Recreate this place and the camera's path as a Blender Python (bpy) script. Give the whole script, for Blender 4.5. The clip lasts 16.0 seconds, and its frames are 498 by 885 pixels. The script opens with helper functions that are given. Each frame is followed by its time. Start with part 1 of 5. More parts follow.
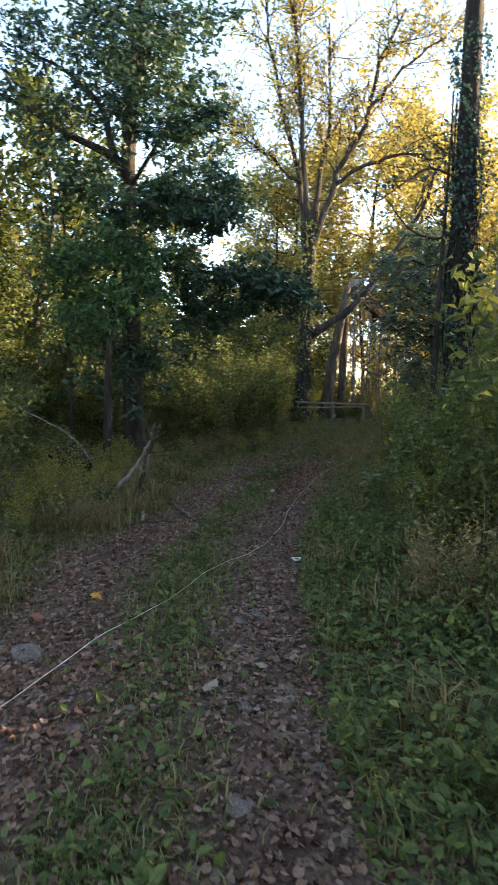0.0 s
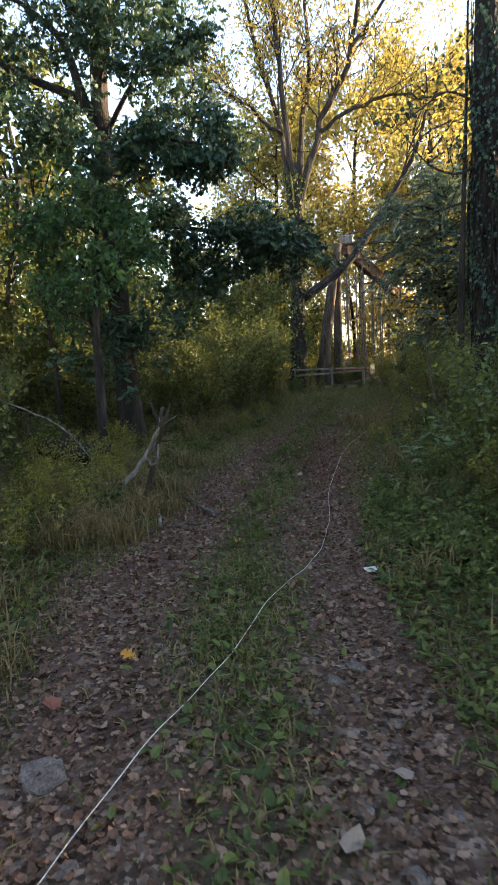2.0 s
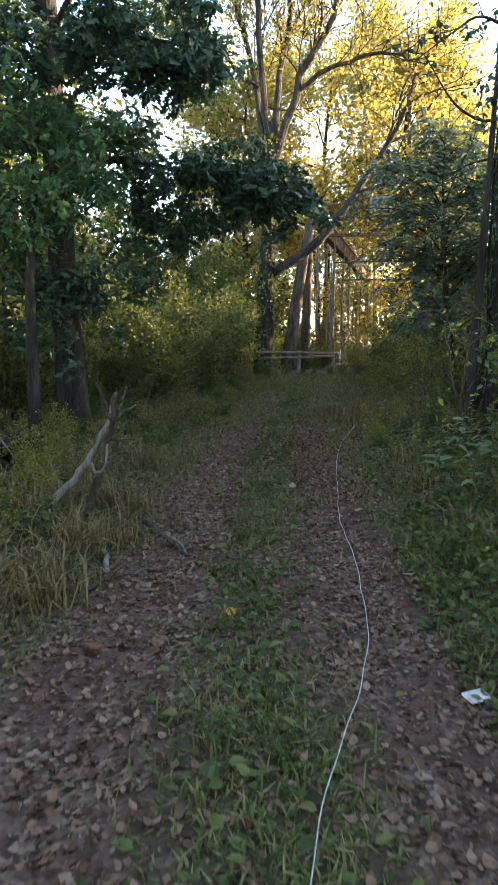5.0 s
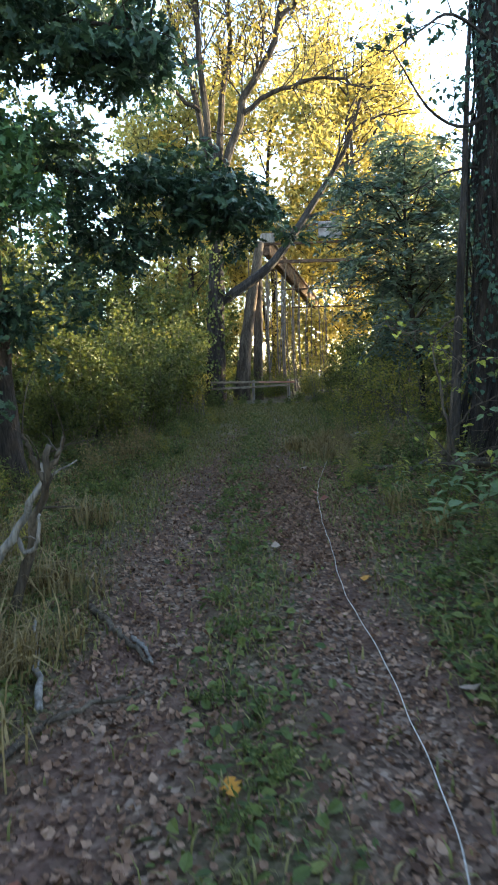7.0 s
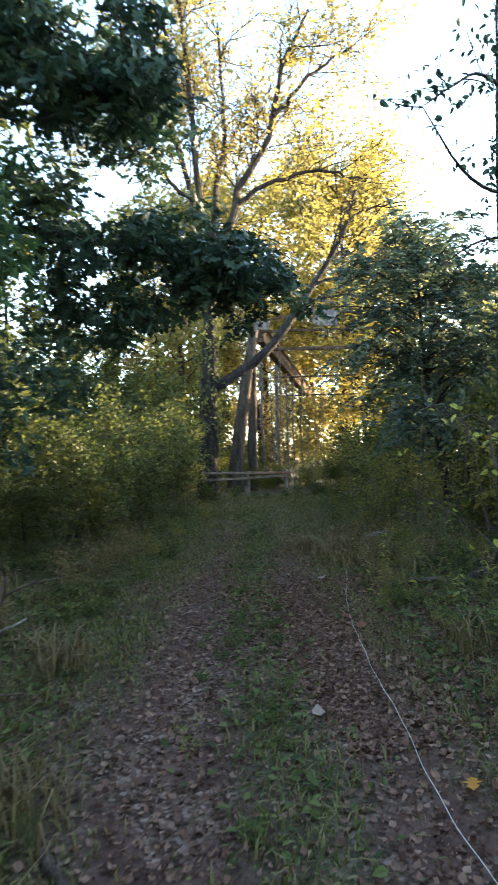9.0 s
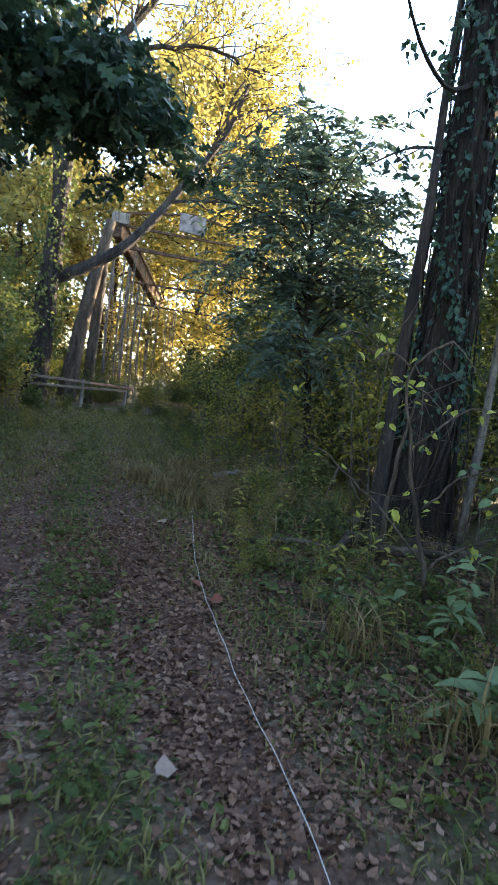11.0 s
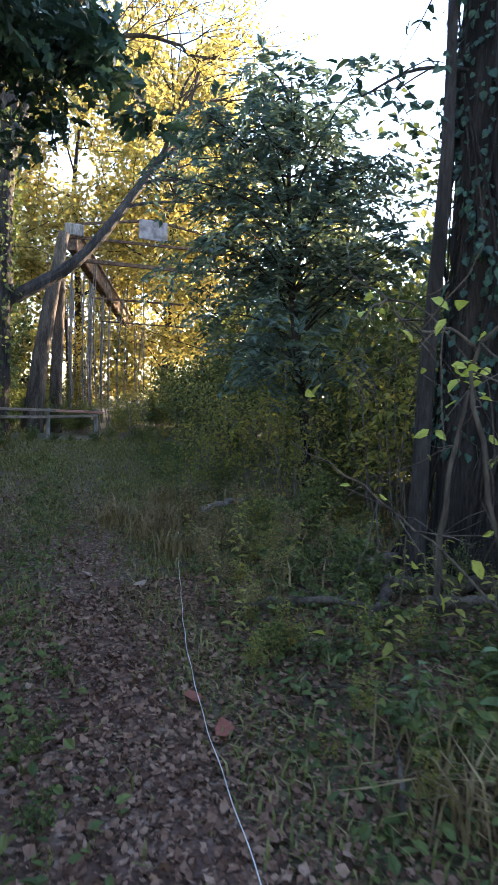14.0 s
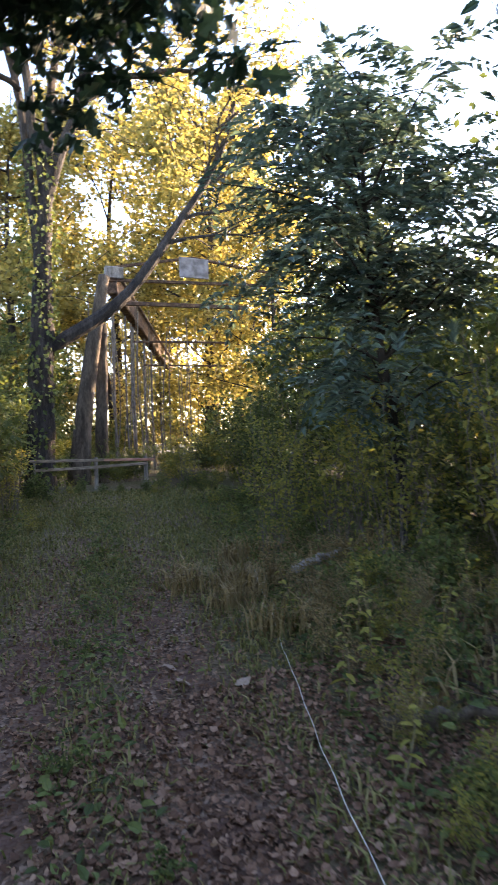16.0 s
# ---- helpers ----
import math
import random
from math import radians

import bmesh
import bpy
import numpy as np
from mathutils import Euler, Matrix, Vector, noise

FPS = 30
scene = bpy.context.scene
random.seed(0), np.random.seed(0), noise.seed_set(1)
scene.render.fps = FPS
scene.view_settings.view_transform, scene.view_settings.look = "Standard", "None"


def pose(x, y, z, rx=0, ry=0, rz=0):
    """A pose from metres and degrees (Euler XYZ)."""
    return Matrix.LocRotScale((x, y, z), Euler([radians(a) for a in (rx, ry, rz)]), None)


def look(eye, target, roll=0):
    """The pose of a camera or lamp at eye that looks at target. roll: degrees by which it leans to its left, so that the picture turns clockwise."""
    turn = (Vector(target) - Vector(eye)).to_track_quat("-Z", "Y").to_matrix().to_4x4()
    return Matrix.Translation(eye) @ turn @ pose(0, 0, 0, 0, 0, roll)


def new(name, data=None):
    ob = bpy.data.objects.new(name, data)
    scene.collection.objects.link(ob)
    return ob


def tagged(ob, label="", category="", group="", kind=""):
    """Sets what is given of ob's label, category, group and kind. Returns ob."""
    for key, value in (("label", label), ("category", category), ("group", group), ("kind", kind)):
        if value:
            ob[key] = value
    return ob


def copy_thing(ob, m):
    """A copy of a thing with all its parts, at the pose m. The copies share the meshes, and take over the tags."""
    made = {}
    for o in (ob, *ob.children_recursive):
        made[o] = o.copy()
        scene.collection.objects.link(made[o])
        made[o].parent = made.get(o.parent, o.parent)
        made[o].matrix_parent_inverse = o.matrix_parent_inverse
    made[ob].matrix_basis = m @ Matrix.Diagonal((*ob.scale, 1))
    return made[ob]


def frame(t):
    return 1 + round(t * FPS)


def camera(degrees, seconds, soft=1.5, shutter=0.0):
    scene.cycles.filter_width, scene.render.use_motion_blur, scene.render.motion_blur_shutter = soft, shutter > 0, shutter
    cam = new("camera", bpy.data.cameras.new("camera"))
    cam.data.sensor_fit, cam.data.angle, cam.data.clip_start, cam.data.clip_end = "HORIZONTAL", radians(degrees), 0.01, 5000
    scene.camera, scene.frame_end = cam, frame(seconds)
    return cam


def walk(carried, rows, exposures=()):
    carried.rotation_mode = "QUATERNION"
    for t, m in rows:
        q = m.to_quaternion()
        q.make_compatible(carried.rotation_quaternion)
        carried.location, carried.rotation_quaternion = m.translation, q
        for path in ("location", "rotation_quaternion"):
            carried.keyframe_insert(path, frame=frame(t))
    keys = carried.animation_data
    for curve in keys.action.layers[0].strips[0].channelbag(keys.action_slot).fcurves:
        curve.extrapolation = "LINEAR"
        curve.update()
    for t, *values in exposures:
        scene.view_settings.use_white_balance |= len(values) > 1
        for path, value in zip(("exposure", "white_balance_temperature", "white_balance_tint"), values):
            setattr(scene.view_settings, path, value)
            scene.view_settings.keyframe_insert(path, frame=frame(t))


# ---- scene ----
cam = camera(43.48, 16.0, soft=1.5, shutter=0.5)
# seconds, x, y, z, yaw, pitch, lean to the right
PATH = [
    (0.0, -0.000, -0.000, 1.474, -0.00, -4.61, -0.81),
    (0.5, -0.119, 0.260, 1.490, -2.07, -4.74, 1.20),
    (1.0, -0.223, 0.569, 1.508, 0.06, -3.79, 2.20),
    (1.5, -0.325, 0.922, 1.479, 1.30, -6.33, 1.04),
    (2.0, -0.457, 1.239, 1.480, -1.32, -7.28, 3.09),
    (2.5, -0.513, 1.584, 1.442, 0.63, -9.57, 2.98),
    (3.0, -0.540, 1.879, 1.431, 2.11, -8.15, 4.04),
    (3.5, -0.651, 2.235, 1.425, -3.31, -9.14, 2.18),
    (4.0, -0.699, 2.614, 1.402, -5.74, -10.44, 1.14),
    (4.2, -0.712, 2.741, 1.419, -5.51, -10.66, 0.32),
    (6.3, -0.704, 3.901, 1.422, -7.30, -5.85, -0.40),
    (6.5, -0.707, 4.023, 1.407, -8.58, -6.68, -1.55),
    (7.0, -0.760, 4.320, 1.426, -10.88, -6.45, 1.59),
    (7.5, -0.769, 4.631, 1.450, -6.42, -2.00, 1.48),
    (8.0, -0.726, 4.965, 1.458, -1.08, -0.10, 1.64),
    (8.5, -0.736, 5.328, 1.446, -6.69, 0.30, 0.37),
    (9.0, -0.763, 5.668, 1.471, -12.41, 1.63, 1.59),
    (9.5, -0.708, 6.051, 1.448, -16.49, -1.18, 0.48),
    (10.0, -0.642, 6.440, 1.440, -17.68, -3.31, -2.81),
    (10.2, -0.632, 6.602, 1.434, -20.56, -3.90, -4.09),
    (12.3, -0.258, 7.721, 1.437, -33.86, -5.05, -4.72),
    (12.5, -0.225, 7.811, 1.435, -36.61, -4.63, -1.82),
    (13.0, -0.139, 7.975, 1.459, -42.54, -4.42, -0.80),
    (13.5, 0.010, 8.166, 1.442, -34.19, -4.11, 0.59),
    (14.0, 0.073, 8.409, 1.443, -29.28, -3.69, -1.83),
    (14.5, 0.061, 8.712, 1.456, -34.77, -3.67, -0.09),
    (15.0, 0.111, 8.945, 1.438, -34.29, -3.45, 1.21),
    (15.5, 0.149, 9.257, 1.470, -29.03, -1.69, 3.49),
    (16.0, 0.164, 9.595, 1.436, -25.79, -0.15, 1.63),
]
walk(cam, [(t, pose(x, y, z, 0, 0, yaw) @ pose(0, 0, 0, 90 + pitch) @ pose(0, 0, 0, 0, 0, -lean)) for t, x, y, z, yaw, pitch, lean in PATH],
     exposures=[(0.0, 2.6, 7350, 15), (3.5, 2.75, 7700, 20), (6.5, 3.15, 7000, 10), (8.5, 3.05, 6850, 12), (12.0, 3.15, 6450, 17), (13.2, 3.15, 6250, 19), (16.0, 3.15, 6900, 25)])

# ---- world and sun: late afternoon, low sun beyond the woods ----
SUN_AZ, SUN_EL = 72.0, 14.0          # degrees clockwise from +y, degrees above the horizon
world = bpy.data.worlds.new("sky")
scene.world = world
world.use_nodes = True
wn = world.node_tree.nodes
sky = wn.new("ShaderNodeTexSky")
sky.sky_type = "NISHITA"
sky.sun_disc = False
sky.sun_elevation = radians(SUN_EL)
sky.sun_rotation = radians(SUN_AZ)
sky.air_density, sky.dust_density, sky.ozone_density = 1.0, 0.3, 1.5
wn["Background"].inputs["Strength"].default_value = 0.15
world.node_tree.links.new(sky.outputs[0], wn["Background"].inputs["Color"])
sun_data = bpy.data.lights.new("sun", "SUN")
sun_data.energy, sun_data.angle, sun_data.color = 5.0, radians(0.6), (1.0, 0.80, 0.52)
sun = new("sun", sun_data)
az, el = radians(SUN_AZ), radians(SUN_EL)
sun.matrix_world = look((60 * math.sin(az) * math.cos(el), 60 * math.cos(az) * math.cos(el), 60 * math.sin(el)), (0, 0, 0))


# ---- materials ----
def material(name, rough=0.8):
    m = bpy.data.materials.new(name)
    m.use_nodes = True
    n, l = m.node_tree.nodes, m.node_tree.links
    b = n["Principled BSDF"]
    b.inputs["Roughness"].default_value = rough
    b.inputs["Specular IOR Level"].default_value = 0.25
    return m, n, l, b


def ramp(n, stops):
    r = n.new("ShaderNodeValToRGB")
    e = r.color_ramp.elements
    while len(e) < len(stops):
        e.new(0.5)
    for k, (p, c) in enumerate(stops):
        e[k].position, e[k].color = p, (*c, 1)
    return r


def even(colours):
    return [(k / (len(colours) - 1), c) for k, c in enumerate(colours)]


def noise_node(n, l, scale, detail=5, stretch=None):
    tc = n.new("ShaderNodeTexCoord")
    t = n.new("ShaderNodeTexNoise")
    t.inputs["Scale"].default_value, t.inputs["Detail"].default_value = scale, detail
    if stretch:
        mp = n.new("ShaderNodeMapping")
        mp.inputs["Scale"].default_value = stretch
        l.new(tc.outputs["Object"], mp.inputs[0])
        l.new(mp.outputs[0], t.inputs["Vector"])
    else:
        l.new(tc.outputs["Object"], t.inputs["Vector"])
    return t


def leaf_material(name, colours, through_light=0.35, rough=0.55):
    """Leaves: colour by leaf, shifted from plant to plant, partly letting light through."""
    m, n, l, b = material(name, rough)
    geo, info = n.new("ShaderNodeNewGeometry"), n.new("ShaderNodeObjectInfo")
    add = n.new("ShaderNodeMath")
    add.operation = "MULTIPLY_ADD"
    add.inputs[1].default_value = 0.72
    sc = n.new("ShaderNodeMath")
    sc.operation = "MULTIPLY"
    sc.inputs[1].default_value = 0.28
    l.new(info.outputs["Random"], sc.inputs[0])
    l.new(geo.outputs["Random Per Island"], add.inputs[0])
    l.new(sc.outputs[0], add.inputs[2])
    r = ramp(n, even(colours))
    l.new(add.outputs[0], r.inputs[0])
    nz = noise_node(n, l, 60, 3)
    mx = n.new("ShaderNodeMix")
    mx.data_type, mx.blend_type = "RGBA", "MULTIPLY"
    mx.inputs[0].default_value = 0.5
    r2 = ramp(n, [(0.3, (0.6, 0.55, 0.5)), (0.6, (1, 1, 1))])
    l.new(nz.outputs[0], r2.inputs[0])
    l.new(r.outputs[0], mx.inputs[6])
    l.new(r2.outputs[0], mx.inputs[7])
    l.new(mx.outputs[2], b.inputs["Base Color"])
    if through_light:
        tr, ms = n.new("ShaderNodeBsdfTranslucent"), n.new("ShaderNodeMixShader")
        ms.inputs[0].default_value = through_light
        bright = n.new("ShaderNodeMix")
        bright.data_type, bright.blend_type = "RGBA", "MULTIPLY"
        bright.inputs[0].default_value = 1.0
        bright.inputs[7].default_value = (1.3, 1.25, 0.9, 1)
        l.new(mx.outputs[2], bright.inputs[6])
        l.new(bright.outputs[2], tr.inputs[0])
        l.new(b.outputs[0], ms.inputs[1])
        l.new(tr.outputs[0], ms.inputs[2])
        l.new(ms.outputs[0], n["Material Output"].inputs[0])
    return m


def rough_material(name, colours, scale, stretch=None, bump=0.6, dist=0.02, rough=0.9, fine=6.0):
    """Bark, wood, stone: two scales of noise in colour and relief."""
    m, n, l, b = material(name, rough)
    a = noise_node(n, l, scale, 8, stretch)
    r = ramp(n, [(0.3 + 0.4 * p, c) for p, c in even(colours)])
    l.new(a.outputs[0], r.inputs[0])
    f = noise_node(n, l, scale * fine, 4, stretch)
    mx = n.new("ShaderNodeMix")
    mx.data_type, mx.blend_type = "RGBA", "MULTIPLY"
    mx.inputs[0].default_value = 0.8
    r2 = ramp(n, [(0.35, (0.45, 0.43, 0.42)), (0.6, (1, 1, 1))])
    l.new(f.outputs[0], r2.inputs[0])
    l.new(r.outputs[0], mx.inputs[6])
    l.new(r2.outputs[0], mx.inputs[7])
    l.new(mx.outputs[2], b.inputs["Base Color"])
    bp = n.new("ShaderNodeBump")
    bp.inputs["Strength"].default_value, bp.inputs["Distance"].default_value = bump, dist
    l.new(f.outputs[0], bp.inputs["Height"])
    l.new(bp.outputs[0], b.inputs["Normal"])
    return m


def ground_material():
    m, n, l, b = material("forest_floor", 0.95)
    at = n.new("ShaderNodeAttribute")
    at.attribute_name = "bare"
    soil_n = noise_node(n, l, 9, 8)
    soil = ramp(n, [(0.3, (0.055, 0.03, 0.022)), (0.55, (0.118, 0.066, 0.05)), (0.75, (0.175, 0.105, 0.082))])
    l.new(soil_n.outputs[0], soil.inputs[0])
    tc = n.new("ShaderNodeTexCoord")
    vo = n.new("ShaderNodeTexVoronoi")
    vo.inputs["Scale"].default_value = 38
    l.new(tc.outputs["Object"], vo.inputs["Vector"])
    flake = ramp(n, [(0.0, (0.033, 0.019, 0.013)), (0.4, (0.095, 0.057, 0.04)), (0.75, (0.175, 0.113, 0.082)), (1.0, (0.28, 0.2, 0.155))])
    sep = n.new("ShaderNodeSeparateColor")
    l.new(vo.outputs["Color"], sep.inputs[0])
    l.new(sep.outputs[0], flake.inputs[0])
    big = noise_node(n, l, 2.2, 6)
    pick = ramp(n, [(0.42, (0, 0, 0)), (0.56, (1, 1, 1))])
    l.new(big.outputs[0], pick.inputs[0])
    m1 = n.new("ShaderNodeMix")
    m1.data_type = "RGBA"
    l.new(pick.outputs[0], m1.inputs[0])
    l.new(soil.outputs[0], m1.inputs[6])
    l.new(flake.outputs[0], m1.inputs[7])
    moss_n = noise_node(n, l, 14, 8)
    moss = ramp(n, [(0.3, (0.028, 0.034, 0.014)), (0.6, (0.07, 0.075, 0.03)), (0.8, (0.12, 0.105, 0.05))])
    l.new(moss_n.outputs[0], moss.inputs[0])
    m2 = n.new("ShaderNodeMix")
    m2.data_type = "RGBA"
    l.new(at.outputs["Fac"], m2.inputs[0])
    l.new(moss.outputs[0], m2.inputs[6])
    l.new(m1.outputs[2], m2.inputs[7])
    l.new(m2.outputs[2], b.inputs["Base Color"])
    bp = n.new("ShaderNodeBump")
    bp.inputs["Strength"].default_value, bp.inputs["Distance"].default_value = 0.8, 0.02
    l.new(vo.outputs["Distance"], bp.inputs["Height"])
    bp2 = n.new("ShaderNodeBump")
    bp2.inputs["Strength"].default_value, bp2.inputs["Distance"].default_value = 0.7, 0.03
    l.new(soil_n.outputs[0], bp2.inputs["Height"])
    l.new(bp.outputs[0], bp2.inputs["Normal"])
    l.new(bp2.outputs[0], b.inputs["Normal"])
    return m


M_GROUND = ground_material()
M_BARK = rough_material("grey_brown_bark", [(0.042, 0.031, 0.023), (0.095, 0.072, 0.053), (0.155, 0.122, 0.093)], 7, (1, 1, 0.22), 0.9, 0.03)
M_BARK_DARK = rough_material("dark_bark", [(0.016, 0.013, 0.012), (0.04, 0.032, 0.028), (0.075, 0.062, 0.054)], 8, (1, 1, 0.2), 0.9, 0.03)
M_BARK_SHAGGY = rough_material("shaggy_dark_bark", [(0.01, 0.008, 0.007), (0.026, 0.02, 0.017), (0.05, 0.04, 0.034)], 11, (1, 1, 0.15), 1.0, 0.04)
M_TWIG = rough_material("twig_bark", [(0.09, 0.075, 0.06), (0.17, 0.145, 0.12), (0.25, 0.22, 0.19)], 20, (1, 1, 0.4), 0.5, 0.01)
M_DEAD = rough_material("weathered_dead_wood", [(0.12, 0.105, 0.095), (0.24, 0.215, 0.195), (0.36, 0.33, 0.3)], 10, (1, 1, 0.12), 0.7, 0.015)
M_BEAM = rough_material("rusted_dark_beam", [(0.035, 0.025, 0.02), (0.1, 0.06, 0.04), (0.19, 0.12, 0.075)], 9, (1, 1, 1), 0.4, 0.01)
M_PLANK = rough_material("pale_weathered_plank", [(0.14, 0.105, 0.075), (0.25, 0.195, 0.145), (0.34, 0.28, 0.215)], 6, (0.2, 1, 1), 0.5, 0.01)
M_PLANK_RED = rough_material("reddish_plank", [(0.25, 0.12, 0.08), (0.42, 0.22, 0.16), (0.5, 0.3, 0.23)], 6, (0.2, 1, 1), 0.5, 0.01)
M_PANEL = rough_material("faded_white_panel", [(0.19, 0.175, 0.18), (0.23, 0.21, 0.215), (0.27, 0.25, 0.255)], 3, None, 0.2, 0.005, 0.6, 2.0)
M_STONE = rough_material("grey_pink_stone", [(0.1, 0.075, 0.062), (0.17, 0.13, 0.11), (0.25, 0.2, 0.172)], 14, None, 0.6, 0.01)
M_STRING = rough_material("off_white_cord", [(0.55, 0.5, 0.45), (0.7, 0.66, 0.6), (0.8, 0.77, 0.72)], 60, None, 0.4, 0.002, 0.8)
M_PAPER = rough_material("white_scrap", [(0.6, 0.6, 0.62), (0.75, 0.75, 0.77), (0.82, 0.82, 0.84)], 20, None, 0.3, 0.003, 0.6)
M_STEM = rough_material("weed_stem", [(0.1, 0.085, 0.045), (0.17, 0.14, 0.075), (0.24, 0.2, 0.12)], 30, None, 0.3, 0.003)

L_OAK = leaf_material("dark_oak_leaves", [(0.014, 0.034, 0.028), (0.026, 0.06, 0.044), (0.042, 0.087, 0.056), (0.07, 0.12, 0.063)], 0.2, 0.5)
L_MAPLE = leaf_material("green_maple_leaves", [(0.02, 0.055, 0.03), (0.04, 0.098, 0.045), (0.07, 0.15, 0.06), (0.11, 0.19, 0.07)], 0.3)
L_ASH = leaf_material("blue_green_ash_leaves", [(0.03, 0.055, 0.055), (0.065, 0.11, 0.098), (0.11, 0.165, 0.135), (0.17, 0.225, 0.165)], 0.3, 0.36)
L_GOLD = leaf_material("golden_autumn_leaves", [(0.16, 0.155, 0.058), (0.26, 0.235, 0.08), (0.37, 0.31, 0.1), (0.5, 0.38, 0.12)], 0.45)
L_OLIVE = leaf_material("olive_autumn_leaves", [(0.035, 0.05, 0.018), (0.09, 0.11, 0.03), (0.17, 0.175, 0.04), (0.34, 0.27, 0.055)], 0.45)
L_BUSH = leaf_material("bush_leaves", [(0.03, 0.043, 0.016), (0.065, 0.088, 0.028), (0.11, 0.135, 0.042), (0.2, 0.21, 0.066)], 0.4)
L_WEED = leaf_material("weed_leaves", [(0.03, 0.046, 0.017), (0.07, 0.1, 0.031), (0.125, 0.16, 0.048), (0.24, 0.24, 0.08)], 0.35)
L_YELLOW = leaf_material("yellowing_weed_leaves", [(0.12, 0.14, 0.04), (0.2, 0.21, 0.05), (0.3, 0.27, 0.06), (0.38, 0.3, 0.07)], 0.4)
L_GRASS = leaf_material("grass_blades", [(0.06, 0.075, 0.022), (0.115, 0.125, 0.036), (0.18, 0.17, 0.06), (0.31, 0.255, 0.12)], 0.3)
L_STRAW = leaf_material("dry_straw_grass", [(0.1, 0.07, 0.034), (0.18, 0.13, 0.06), (0.27, 0.2, 0.095), (0.37, 0.28, 0.14)], 0.25)
L_DEAD = leaf_material("fallen_brown_leaves", [(0.032, 0.015, 0.009), (0.105, 0.053, 0.033), (0.19, 0.104, 0.068), (0.28, 0.167, 0.115), (0.42, 0.295, 0.22)], 0.1, 0.75)
L_ORANGE = leaf_material("fallen_orange_leaf", [(0.5, 0.2, 0.035), (0.62, 0.3, 0.05)], 0.2)
L_RED = leaf_material("fallen_red_leaf", [(0.2, 0.06, 0.04), (0.28, 0.1, 0.065)], 0.2)
L_PALE = leaf_material("fallen_pale_leaf", [(0.24, 0.165, 0.125), (0.35, 0.26, 0.205)], 0.1)
L_BROAD = leaf_material("pale_broad_leaves", [(0.06, 0.1, 0.05), (0.11, 0.17, 0.08), (0.16, 0.23, 0.1), (0.28, 0.31, 0.11)], 0.3, 0.42)
L_LIME = leaf_material("yellow_green_leaf", [(0.3, 0.34, 0.06), (0.42, 0.42, 0.09)], 0.4)

# ---- mesh tools ----
DIAMOND = ([(0, 0, 0), (0.45, 0.5, 0.12), (1, 0, -0.06), (0.45, -0.5, 0.12)], [(0, 3, 2), (0, 2, 1)])
OVATE = ([(0, 0, 0), (0.28, 0.46, 0.09), (0.68, 0.36, 0.07), (1, 0, -0.1), (0.68, -0.36, 0.07), (0.28, -0.46, 0.09), (0.5, 0, 0)],
         [(0, 6, 1), (1, 6, 2), (2, 6, 3), (3, 6, 4), (4, 6, 5), (5, 6, 0)])
OVATE4 = (OVATE[0][:6], [(0, 2, 1), (0, 3, 2), (0, 4, 3), (0, 5, 4)])
half = [(0.25, 0.26), (0.36, 0.12), (0.55, 0.44), (0.66, 0.15), (0.84, 0.27)]
LOBED = ([(0, 0, 0)] + [(u, v, 0.08 * v) for u, v in half] + [(1, 0, -0.08)] + [(u, -v, 0.08 * v) for u, v in reversed(half)] + [(0.5, 0, 0.0)],
         [(k, 12, (k + 1) % 12) for k in range(12)])
CURLED = ([(0, 0, 0.1), (0.3, 0.45, 0.22), (0.7, 0.38, 0.16), (1, 0, 0.3), (0.65, -0.4, 0.02), (0.3, -0.42, 0.0), (0.5, 0, 0.02)], OVATE[1])


